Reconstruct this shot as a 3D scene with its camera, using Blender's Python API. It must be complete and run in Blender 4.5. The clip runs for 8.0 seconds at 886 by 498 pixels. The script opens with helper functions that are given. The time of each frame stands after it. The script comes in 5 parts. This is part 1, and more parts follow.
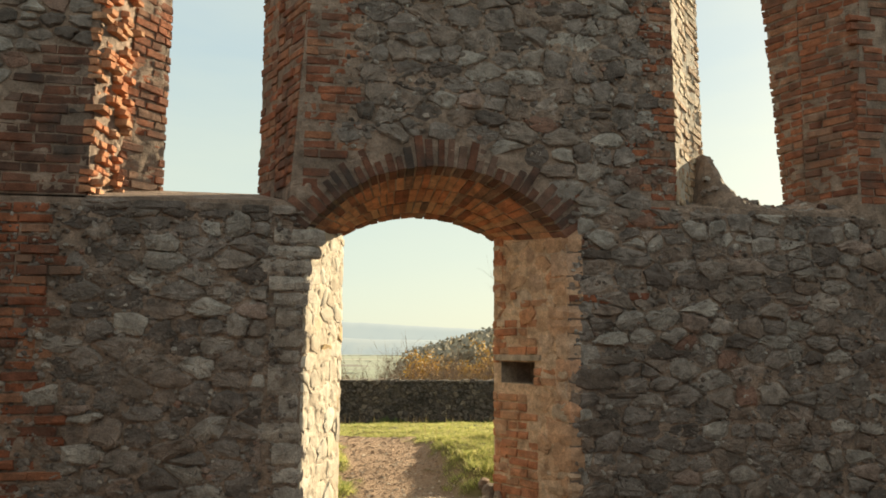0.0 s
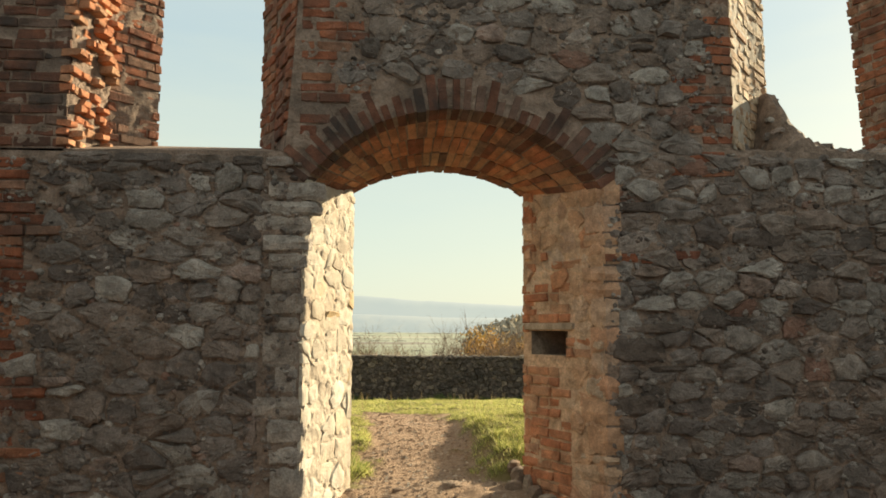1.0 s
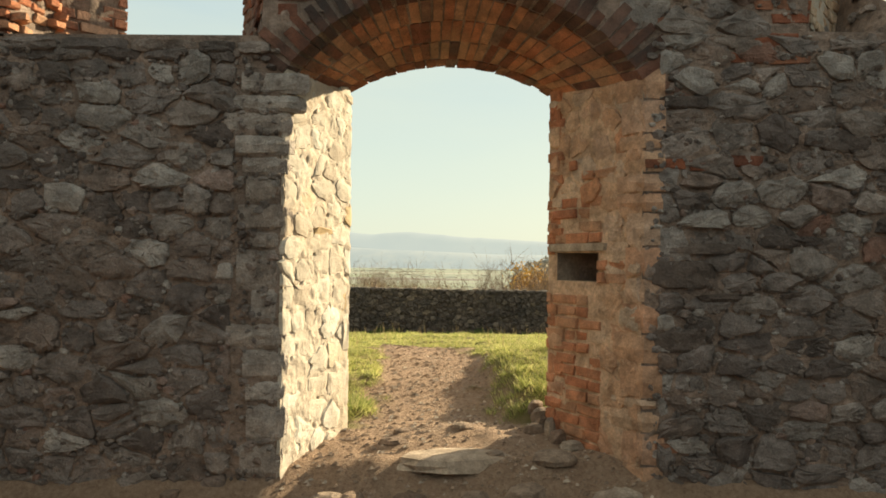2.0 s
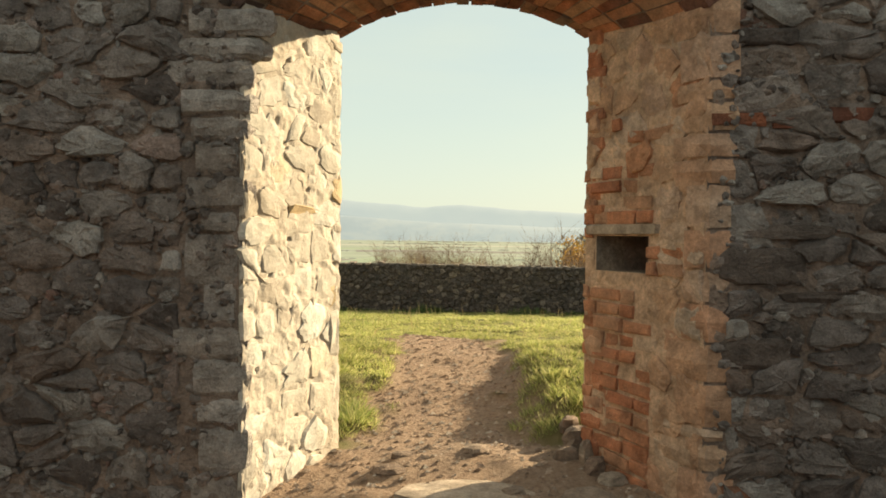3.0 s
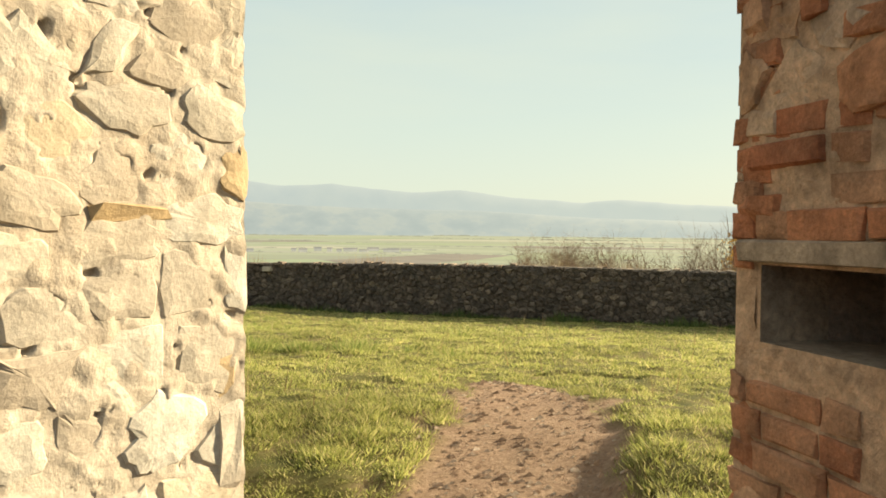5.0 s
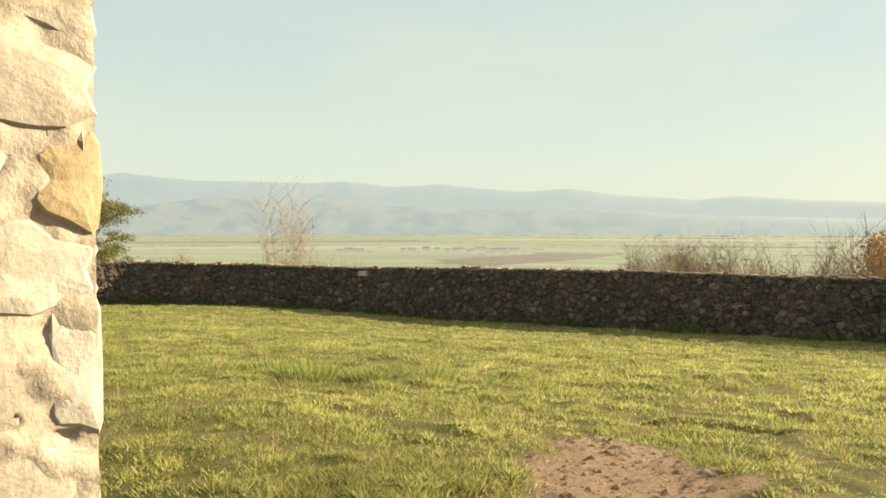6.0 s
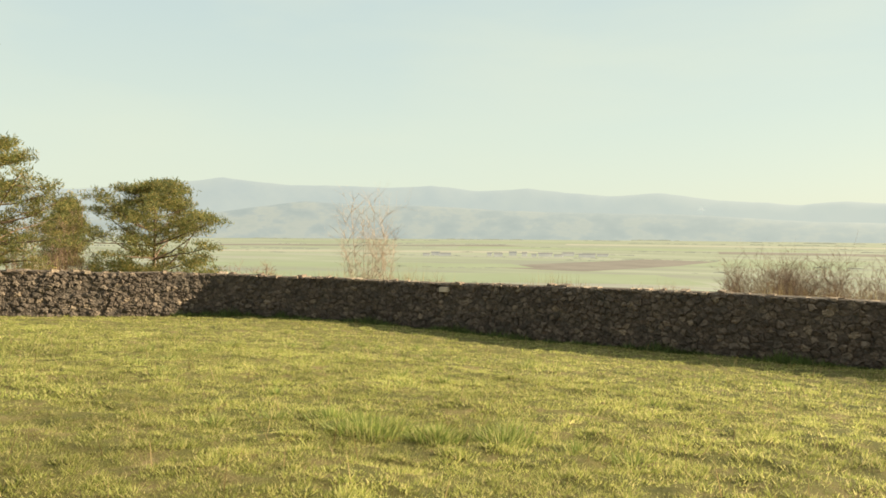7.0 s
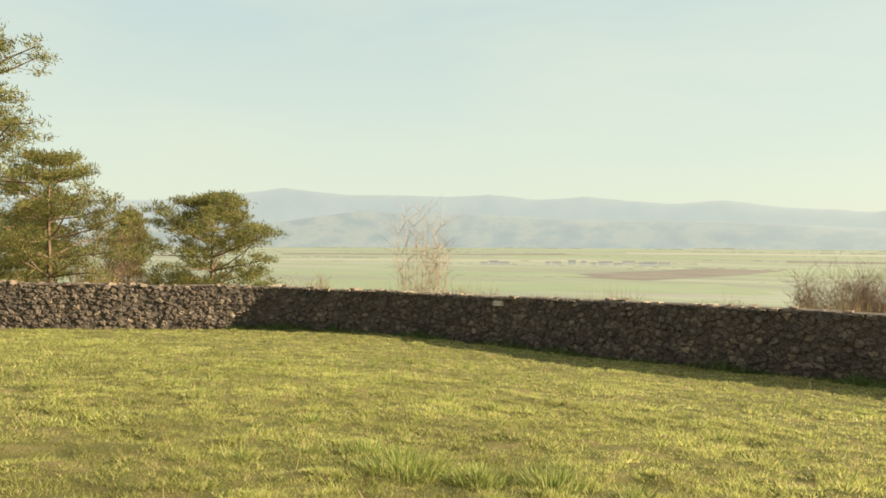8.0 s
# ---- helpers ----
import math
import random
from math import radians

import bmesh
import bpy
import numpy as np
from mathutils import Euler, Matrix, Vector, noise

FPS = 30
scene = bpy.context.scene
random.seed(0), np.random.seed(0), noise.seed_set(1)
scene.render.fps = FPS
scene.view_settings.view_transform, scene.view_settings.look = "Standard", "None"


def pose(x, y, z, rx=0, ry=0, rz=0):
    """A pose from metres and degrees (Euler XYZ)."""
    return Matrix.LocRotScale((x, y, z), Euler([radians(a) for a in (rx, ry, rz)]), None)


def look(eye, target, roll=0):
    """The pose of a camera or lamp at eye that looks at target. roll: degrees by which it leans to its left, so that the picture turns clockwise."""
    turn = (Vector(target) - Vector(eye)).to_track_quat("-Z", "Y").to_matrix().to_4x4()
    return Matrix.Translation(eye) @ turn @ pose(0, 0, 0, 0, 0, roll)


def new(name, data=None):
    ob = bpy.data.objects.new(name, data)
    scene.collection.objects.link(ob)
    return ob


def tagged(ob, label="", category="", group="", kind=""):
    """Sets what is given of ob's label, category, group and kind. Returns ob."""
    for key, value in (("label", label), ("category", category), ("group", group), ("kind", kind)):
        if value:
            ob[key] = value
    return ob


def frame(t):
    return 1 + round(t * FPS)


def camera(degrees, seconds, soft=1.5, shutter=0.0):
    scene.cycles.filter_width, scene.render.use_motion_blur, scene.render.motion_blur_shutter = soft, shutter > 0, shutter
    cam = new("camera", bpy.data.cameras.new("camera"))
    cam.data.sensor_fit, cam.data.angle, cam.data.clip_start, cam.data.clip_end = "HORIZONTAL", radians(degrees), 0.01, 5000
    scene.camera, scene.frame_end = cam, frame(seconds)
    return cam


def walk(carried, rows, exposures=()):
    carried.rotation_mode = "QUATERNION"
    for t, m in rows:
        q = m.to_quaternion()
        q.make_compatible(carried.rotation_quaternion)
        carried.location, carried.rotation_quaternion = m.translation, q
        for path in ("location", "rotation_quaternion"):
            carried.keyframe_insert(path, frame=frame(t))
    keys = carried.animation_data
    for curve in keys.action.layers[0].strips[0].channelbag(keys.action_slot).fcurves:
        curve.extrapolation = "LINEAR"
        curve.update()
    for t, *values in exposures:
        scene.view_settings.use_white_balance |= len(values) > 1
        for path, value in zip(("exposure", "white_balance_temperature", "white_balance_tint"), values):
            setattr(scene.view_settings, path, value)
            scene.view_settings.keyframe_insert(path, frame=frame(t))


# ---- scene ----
cam = camera(61.4, 8.0, soft=1.7)
PATH = [
    (0, (-0.191, 0.121, 1.487), (0.165, 2.072, 1.749), 0.4),
    (0.5, (0.079, 0.425, 1.461), (0.346, 2.393, 1.698), 0.59),
    (1, (0.32, 0.82, 1.403), (0.503, 2.801, 1.606), 0.28),
    (1.5, (0.527, 1.226, 1.338), (0.643, 3.218, 1.47), 0.58),
    (2, (0.693, 1.699, 1.287), (0.743, 3.698, 1.32), 0.77),
    (2.2, (0.758, 1.893, 1.28), (0.775, 3.892, 1.29), 0.67),
    (3.3, (1.042, 3.081, 1.38), (0.909, 5.076, 1.334), 0.56),
    (3.5, (1.099, 3.304, 1.376), (0.93, 5.296, 1.335), 0.36),
    (4, (1.243, 3.909, 1.408), (0.978, 5.891, 1.362), 0.35),
    (4.2, (1.282, 4.143, 1.411), (0.981, 6.12, 1.367), 0.35),
    (5.3, (1.363, 5.417, 1.457), (0.78, 7.329, 1.401), 0.05),
    (5.5, (1.355, 5.643, 1.46), (0.723, 7.54, 1.408), -0.35),
    (6, (1.232, 6.237, 1.538), (0.455, 8.079, 1.48), -0.04),
    (6.5, (1.076, 6.686, 1.673), (0.179, 8.472, 1.615), 0.17),
    (7, (0.959, 7.044, 1.834), (-0.026, 8.784, 1.787), 0.38),
    (7.5, (0.88, 7.337, 1.909), (-0.181, 9.032, 1.866), 0.29),
    (8, (0.817, 7.542, 1.934), (-0.301, 9.201, 1.91), 0.2),
]
walk(cam, [(t, look(eye, target, roll)) for t, eye, target, roll in PATH], ((0.0, 1.3, 8000, 4), (8.0, 1.3, 8000, 4)))

# ---- world, sun, exposure ----
SUN_EL, SUN_TO = radians(22.0), Vector((0.77, 0.638))
world = bpy.data.worlds.new("sky")
scene.world = world
world.use_nodes = True
wn = world.node_tree.nodes
sky = wn.new("ShaderNodeTexSky")
sky.sky_type, sky.sun_disc = "NISHITA", False
sky.sun_elevation, sky.sun_rotation = SUN_EL, math.atan2(SUN_TO.x, SUN_TO.y)
sky.air_density, sky.dust_density, sky.ozone_density = 1.0, 1.2, 1.0
haze = wn.new("ShaderNodeMix")  # thin high haze whitens the sky
haze.data_type = "RGBA"
haze.inputs[0].default_value = 0.91
height = wn.new("ShaderNodeTexGradient")
height.texture_mapping.mapping_x = "Z"
tint = wn.new("ShaderNodeValToRGB")
for e, (p, c) in zip([tint.color_ramp.elements[0], tint.color_ramp.elements[1], *(tint.color_ramp.elements.new(q) for q in (0.13, 0.42))], ((0.0, (0.84, 0.97, 0.96)), (1.0, (0.62, 0.81, 1.0)), (0.13, (0.76, 0.93, 0.98)), (0.36, (0.59, 0.80, 1.0)))):
    e.position, e.color = p, (*c, 1)
cirrus = wn.new("ShaderNodeTexNoise")
cirrus.texture_mapping.scale = (1.0, 1.6, 5.0)
cirrus.texture_mapping.rotation = (0.10, 0.12, 0.5)
cirrus.inputs["Scale"].default_value, cirrus.inputs["Detail"].default_value = 1.7, 5
veil = wn.new("ShaderNodeMapRange")
for k, q in ((1, 0.42), (2, 0.68), (3, 0.0), (4, 0.55)):
    veil.inputs[k].default_value = q
white = wn.new("ShaderNodeMix")
white.data_type = "RGBA"
white.inputs[7].default_value = (0.83, 0.96, 0.95, 1)
gain = wn.new("ShaderNodeVectorMath")
gain.operation = "SCALE"
gain.inputs["Scale"].default_value = 3.95
for a, c in ((height.outputs[1], tint.inputs[0]), (cirrus.outputs[0], veil.inputs[0]), (veil.outputs[0], white.inputs[0]), (tint.outputs[0], white.inputs[6]), (white.outputs[2], gain.inputs[0]), (gain.outputs[0], haze.inputs[7])):
    world.node_tree.links.new(a, c)
world.node_tree.links.new(sky.outputs[0], haze.inputs[6])
world.node_tree.links.new(haze.outputs[2], wn["Background"].inputs[0])
wn["Background"].inputs[1].default_value = 0.09
sun = new("sun", bpy.data.lights.new("sun", "SUN"))
sun.data.energy, sun.data.angle, sun.data.color = 5.0, radians(0.6), (1.0, 0.87, 0.69)
to_sun = Vector((SUN_TO.x, SUN_TO.y, SUN_TO.length * math.tan(SUN_EL)))
sun.matrix_world = look(to_sun * 30, (0, 0, 0))


# ---- materials ----
def nodes_of(name, rough=0.9):
    m = bpy.data.materials.new(name)
    m.use_nodes = True
    n, l = m.node_tree.nodes, m.node_tree.links
    b = n["Principled BSDF"]
    b.inputs["Roughness"].default_value = rough
    b.inputs["Specular IOR Level"].default_value = 0.25
    return m, n, l, b


def ramp(n, stops):
    r = n.new("ShaderNodeValToRGB")
    while len(r.color_ramp.elements) < len(stops):
        r.color_ramp.elements.new(0.5)
    for e, (p, c) in zip(r.color_ramp.elements, stops):
        e.position, e.color = p, (*c, 1)
    return r


def tex(n, l, kind, scale, detail=6.0, coords=None, rough=0.6):
    t = n.new(kind)
    t.inputs["Scale"].default_value = scale
    if kind == "ShaderNodeTexNoise":
        t.inputs["Detail"].default_value = detail
        t.inputs["Roughness"].default_value = rough
    if coords is not None:
        l.new(coords, t.inputs["Vector"])
    return t


def mix(n, l, fac, a, b, mode="MIX"):
    m = n.new("ShaderNodeMix")
    m.data_type, m.blend_type = "RGBA", mode
    for sock, v in ((m.inputs[0], fac), (m.inputs[6], a), (m.inputs[7], b)):
        if isinstance(v, (int, float)):
            sock.default_value = v
        elif isinstance(v, tuple):
            sock.default_value = (*v, 1)
        else:
            l.new(v, sock)
    return m.outputs[2]


def pieces_material(name, stops, stain, stain_amount=0.5, bump=0.5, grain=60.0, island=False, rough=0.92, contrast=0.5):
    """A mineral surface: one tone per piece, blotches, grain and pits; stain is a second, larger colour."""
    m, n, l, b = nodes_of(name, rough)
    geo = n.new("ShaderNodeNewGeometry")
    pos = geo.outputs["Position"]
    if island:
        pick = geo.outputs["Random Per Island"]
    else:
        pick = n.new("ShaderNodeObjectInfo").outputs["Random"]
    tone = ramp(n, stops)
    l.new(pick, tone.inputs[0])
    blot = tex(n, l, "ShaderNodeTexNoise", 9.0, 8, pos)
    blots = ramp(n, [(0.3, (1 - contrast,) * 3), (0.7, (1 + 0.75 * contrast,) * 3)])
    l.new(blot.outputs[0], blots.inputs[0])
    col = mix(n, l, 1.0, tone.outputs[0], blots.outputs[0], "MULTIPLY")
    big = tex(n, l, "ShaderNodeTexNoise", 2.2, 7, pos, 0.65)
    bigr = ramp(n, [(0.45, (0, 0, 0)), (0.68, (stain_amount,) * 3)])
    l.new(big.outputs[0], bigr.inputs[0])
    col = mix(n, l, bigr.outputs[0], col, stain)
    fine = tex(n, l, "ShaderNodeTexNoise", grain, 6, pos, 0.7)
    finer = ramp(n, [(0.3, (1 - 0.55 * contrast,) * 3), (0.7, (1 + 0.5 * contrast,) * 3)])
    l.new(fine.outputs[0], finer.inputs[0])
    col = mix(n, l, 1.0, col, finer.outputs[0], "MULTIPLY")
    l.new(col, b.inputs["Base Color"])
    mid = tex(n, l, "ShaderNodeTexNoise", 17.0, 7, pos, 0.68)
    add = n.new("ShaderNodeMath")
    add.operation = "MULTIPLY_ADD"
    l.new(mid.outputs[0], add.inputs[0])
    add.inputs[1].default_value = 1.5
    l.new(fine.outputs[0], add.inputs[2])
    bp = n.new("ShaderNodeBump")
    bp.inputs["Strength"].default_value = bump
    bp.inputs["Distance"].default_value = 0.03
    l.new(add.outputs[0], bp.inputs["Height"])
    l.new(bp.outputs[0], b.inputs["Normal"])
    return m


STONE = [(0.0, (0.14, 0.115, 0.105)), (0.2, (0.235, 0.20, 0.185)), (0.45, (0.32, 0.28, 0.26)), (0.62, (0.28, 0.21, 0.175)), (0.8, (0.39, 0.355, 0.33)), (0.93, (0.50, 0.46, 0.425)), (1.0, (0.31, 0.175, 0.135))]
PALE = [(0.0, (0.43, 0.37, 0.305)), (0.3, (0.485, 0.435, 0.37)), (0.6, (0.54, 0.50, 0.435)), (0.9, (0.58, 0.55, 0.495)), (0.97, (0.52, 0.43, 0.31)), (1.0, (0.50, 0.37, 0.22))]
BRICK = [(0.0, (0.19, 0.08, 0.055)), (0.3, (0.29, 0.105, 0.062)), (0.6, (0.37, 0.135, 0.075)), (0.85, (0.38, 0.18, 0.11)), (1.0, (0.27, 0.17, 0.13))]
FIELD = [(0.0, (0.098, 0.080, 0.070)), (0.5, (0.135, 0.108, 0.092)), (0.9, (0.18, 0.145, 0.12)), (1.0, (0.27, 0.215, 0.17))]
m_stone = pieces_material("rubble_stone", STONE, (0.16, 0.14, 0.125), 0.5, 0.9, 75, contrast=0.5)
m_stone_set = pieces_material("rubble_stone_set", STONE, (0.16, 0.14, 0.125), 0.5, 0.9, 75, island=True, contrast=0.5)
m_pale = pieces_material("limestone", PALE, (0.45, 0.36, 0.26), 0.5, 0.26, contrast=0.26)
m_brick = pieces_material("brick", BRICK, (0.12, 0.092, 0.078), 0.7, 0.7, 80)
m_brick_set = pieces_material("brick_set", BRICK, (0.12, 0.092, 0.078), 0.7, 0.7, 80, island=True)
# Darker brick tones for the arch ring, left pier and some sill stones.
DARK_BRICK = [(0.0, (0.09, 0.06, 0.05)), (0.35, (0.155, 0.07, 0.048)), (0.7, (0.22, 0.09, 0.058)), (1.0, (0.165, 0.12, 0.10))]
m_dark_brick = pieces_material("dark_brick", DARK_BRICK, (0.055, 0.05, 0.048), 0.9, 0.6, 80)
m_dark_brick_set = pieces_material("dark_brick_set", DARK_BRICK, (0.055, 0.05, 0.048), 0.9, 0.6, 80, island=True)
# Limed brick made paler: sunlight on one window reveal is in the colour.
m_sunlit_limed = pieces_material("sunlit_limed_brick", [(0.0, (0.46, 0.27, 0.17)), (0.5, (0.58, 0.42, 0.29)), (1.0, (0.62, 0.50, 0.38))], (0.36, 0.24, 0.16), 0.4, 0.5, 70)
m_quoin = pieces_material("quoin_stone", [(0.0, (0.36, 0.31, 0.275)), (0.5, (0.44, 0.385, 0.345)), (1.0, (0.52, 0.47, 0.43))], (0.30, 0.235, 0.19), 0.5, 0.9, 70)
m_mortar = pieces_material("mortar", [(0.0, (0.355, 0.268, 0.22)), (1.0, (0.355, 0.268, 0.22))], (0.17, 0.135, 0.115), 0.75, 0.9, 55)
m_mortar_pale = pieces_material("lime_mortar", [(0.0, (0.52, 0.455, 0.38)), (1.0, (0.52, 0.455, 0.38))], (0.46, 0.36, 0.26), 0.55, 0.32, 45, contrast=0.28)
m_field = pieces_material("field_stone", FIELD, (0.07, 0.065, 0.06), 0.6)
m_field_set = pieces_material("field_stone_set", FIELD, (0.07, 0.065, 0.06), 0.6, island=True)
m_earthy = pieces_material("earthy_stone", [(0.0, (0.24, 0.17, 0.13)), (0.6, (0.34, 0.26, 0.20)), (1.0, (0.44, 0.36, 0.29))], (0.18, 0.12, 0.085), 0.6, 0.8)
m_dark = pieces_material("dark_stone", [(0.0, (0.13, 0.105, 0.095)), (1.0, (0.21, 0.165, 0.14))], (0.09, 0.075, 0.068), 0.6, 0.9)
# Brighter orange copy of the brick: bounced light and sunlight are in its colour.
m_lit_brick = pieces_material("lit_orange_brick", [(0.0, (0.44, 0.165, 0.09)), (0.5, (0.52, 0.22, 0.12)), (1.0, (0.48, 0.27, 0.17))], (0.36, 0.24, 0.16), 0.5, 0.6, 80)
# Buff mortar, brighter and more orange for light bounced off the left reveal.
m_warm_mortar = pieces_material("buff_mortar", [(0.0, (0.62, 0.43, 0.30)), (1.0, (0.62, 0.43, 0.30))], (0.52, 0.31, 0.20), 0.5, 0.7, 45)
m_slab = pieces_material("slab_stone", [(0.0, (0.40, 0.32, 0.25)), (1.0, (0.46, 0.37, 0.29))], (0.2, 0.15, 0.11), 0.5)


def leaf_material(name, stops, trans=0.35):
    m, n, l, b = nodes_of(name, 0.6)
    geo = n.new("ShaderNodeNewGeometry")
    tone = ramp(n, stops)
    l.new(geo.outputs["Random Per Island"], tone.inputs[0])
    big = tex(n, l, "ShaderNodeTexNoise", 0.9, 4, geo.outputs["Position"])
    bigr = ramp(n, [(0.35, (0.72, 0.72, 0.72)), (0.7, (1.25, 1.25, 1.25))])
    l.new(big.outputs[0], bigr.inputs[0])
    col = mix(n, l, 1.0, tone.outputs[0], bigr.outputs[0], "MULTIPLY")
    l.new(col, b.inputs["Base Color"])
    tr = n.new("ShaderNodeBsdfTranslucent")
    l.new(col, tr.inputs[0])
    sh = n.new("ShaderNodeMixShader")
    sh.inputs[0].default_value = trans
    l.new(b.outputs[0], sh.inputs[1])
    l.new(tr.outputs[0], sh.inputs[2])
    l.new(sh.outputs[0], n["Material Output"].inputs[0])
    return m


m_grass = leaf_material("grass", [(0.0, (0.13, 0.15, 0.042)), (0.3, (0.31, 0.35, 0.105)), (0.7, (0.50, 0.51, 0.185)), (1.0, (0.69, 0.59, 0.32))], 0.55)
m_rank = leaf_material("rank_grass", [(0.0, (0.13, 0.19, 0.05)), (0.6, (0.30, 0.36, 0.11)), (1.0, (0.55, 0.50, 0.24))], 0.45)
m_nettle = leaf_material("nettles", [(0.0, (0.07, 0.11, 0.035)), (1.0, (0.14, 0.19, 0.06))], 0.35)
m_dry = leaf_material("dry_grass", [(0.0, (0.30, 0.22, 0.11)), (1.0, (0.42, 0.33, 0.18))], 0.3)
m_needles = leaf_material("pine_needles", [(0.0, (0.12, 0.15, 0.055)), (0.5, (0.25, 0.26, 0.10)), (1.0, (0.48, 0.38, 0.15))], 0.35)
m_yellow = leaf_material("autumn_leaves", [(0.0, (0.35, 0.19, 0.04)), (0.5, (0.55, 0.33, 0.06)), (1.0, (0.45, 0.22, 0.06))], 0.4)
m_twig = pieces_material("twigs", [(0.0, (0.17, 0.115, 0.085)), (1.0, (0.28, 0.19, 0.14))], (0.14, 0.105, 0.08), 0.4, island=True)
m_bark = pieces_material("bark", [(0.0, (0.16, 0.11, 0.08)), (1.0, (0.20, 0.14, 0.10))], (0.08, 0.06, 0.05), 0.5)
m_pale_bark = pieces_material("pale_bark", [(0.0, (0.38, 0.31, 0.25)), (1.0, (0.5, 0.42, 0.35))], (0.25, 0.19, 0.15), 0.4)

# soil with worn path and turf
m_ground, n, l, b = nodes_of("soil_and_turf", 0.95)
geo = n.new("ShaderNodeNewGeometry")
att = n.new("ShaderNodeAttribute")
att.attribute_name = "bare"
g1 = tex(n, l, "ShaderNodeTexNoise", 3.0, 8, geo.outputs["Position"])
turf = ramp(n, [(0.3, (0.08, 0.09, 0.027)), (0.5, (0.145, 0.14, 0.047)), (0.68, (0.23, 0.185, 0.092))])
l.new(g1.outputs[0], turf.inputs[0])
g2 = tex(n, l, "ShaderNodeTexNoise", 30.0, 8, geo.outputs["Position"], 0.75)
soil = ramp(n, [(0.3, (0.23, 0.15, 0.105)), (0.5, (0.37, 0.255, 0.18)), (0.72, (0.51, 0.375, 0.275))])
l.new(g2.outputs[0], soil.inputs[0])
l.new(mix(n, l, att.outputs["Fac"], turf.outputs[0], soil.outputs[0]), b.inputs["Base Color"])
bp = n.new("ShaderNodeBump")
bp.inputs["Strength"].default_value, bp.inputs["Distance"].default_value = 1.0, 0.05
l.new(g2.outputs[0], bp.inputs["Height"])
l.new(bp.outputs[0], b.inputs["Normal"])


# ---- mesh helpers ----
def linked(name, verts, faces, mat, parent=None, smooth=False, label="", category="", kind=""):
    me = bpy.data.meshes.new(name)
    me.from_pydata([tuple(v) for v in verts], [], faces)
    if smooth:
        me.polygons.foreach_set("use_smooth", [True] * len(me.polygons))
    me.materials.append(mat)
    me.update()
    ob = new(name, me)
    ob.parent = parent
    return tagged(ob, label, category, "", kind)


class Heap:
    """Many pieces joined into one mesh."""

    def __init__(self):
        self.v, self.f = [], []

    def add(self, verts, faces):
        k = len(self.v)
        self.v.extend(verts)
        self.f.extend([tuple(i + k for i in f) for f in faces])


def loft(rings, skip=()):
    """Rings of equal length, front to back, closed at both ends."""
    n = len(rings[0])
    v = [p for r in rings for p in r]
    f = [tuple(range(n)), tuple(range(len(v) - 1, len(v) - n - 1, -1))]
    for k in range(len(rings) - 1):
        for i in range(n):
            if i not in skip:
                a, c = k * n + i, k * n + (i + 1) % n
                f.append((a, a + n, c + n, c))
    return v, f


RNG = np.random.default_rng(7)


def clip_cell(poly, p, q):
    """The part of poly nearer to p than to q."""
    mid, d = (p + q) / 2, q - p
    out = []
    s = [(v - mid) @ d for v in poly]
    for i in range(len(poly)):
        j = (i + 1) % len(poly)
        if s[i] <= 0:
            out.append(poly[i])
        if (s[i] < 0 < s[j]) or (s[j] < 0 < s[i]):
            out.append(poly[i] + (poly[j] - poly[i]) * (s[i] / (s[i] - s[j])))
    return out


def rubble_cells(u0, u1, v0, v1, small, large, stretch=1.5, inside=None, effort=9, course=0.0):
    """Irregular stones that fill a rectangle: outlines in metres, of mixed sizes, longer than high."""
    tries = int(effort * (u1 - u0) / stretch * (v1 - v0) / (small * large))
    held, n = np.empty((tries, 3)), 0
    sizes = np.sort(small + (large - small) * RNG.random(tries) ** 1.7)[::-1]
    spots = RNG.random((tries, 2)) * ((u1 - u0) / stretch, v1 - v0) + (u0 / stretch, v0)
    order = np.argsort(-sizes, kind="stable")
    bins, cell = {}, 2 * large
    for k in order:
        r, (px, py) = sizes[k], spots[k]
        bx, by = int(px // cell), int(py // cell)
        if any((px - qx) ** 2 + (py - qy) ** 2 < (0.92 * (qr + r)) ** 2 for ix in (bx - 1, bx, bx + 1) for iy in (by - 1, by, by + 1) for qx, qy, qr in bins.get((ix, iy), ())):
            continue
        bins.setdefault((bx, by), []).append((px, py, r))
        held[n] = px, py, r
        n += 1
    pts = held[:n, :2]
    for p in pts if course else ():  # drawn towards wavering courses
        sway = 0.05 * noise.noise((p[0] * 0.7, p[1] * 0.5, 4.0))
        p[1] += 0.62 * (round((p[1] + sway) / course) * course - sway - p[1])
    box = [np.array(c) for c in ((u0 / stretch, v0), (u1 / stretch, v0), (u1 / stretch, v1), (u0 / stretch, v1))]
    cells = []
    for i, p in enumerate(pts):
        d = ((pts - p) ** 2).sum(1)
        poly = box
        close = np.argpartition(d, min(16, n - 1))[:17]
        for j in close[np.argsort(d[close])][1:16]:
            poly = clip_cell(poly, p, pts[j])
            if len(poly) < 3:
                break
        if len(poly) >= 3:
            c = np.array(poly) * (stretch, 1)
            m = c.mean(0)
            if inside is None or inside(*m):
                cells.append(c)
    return cells


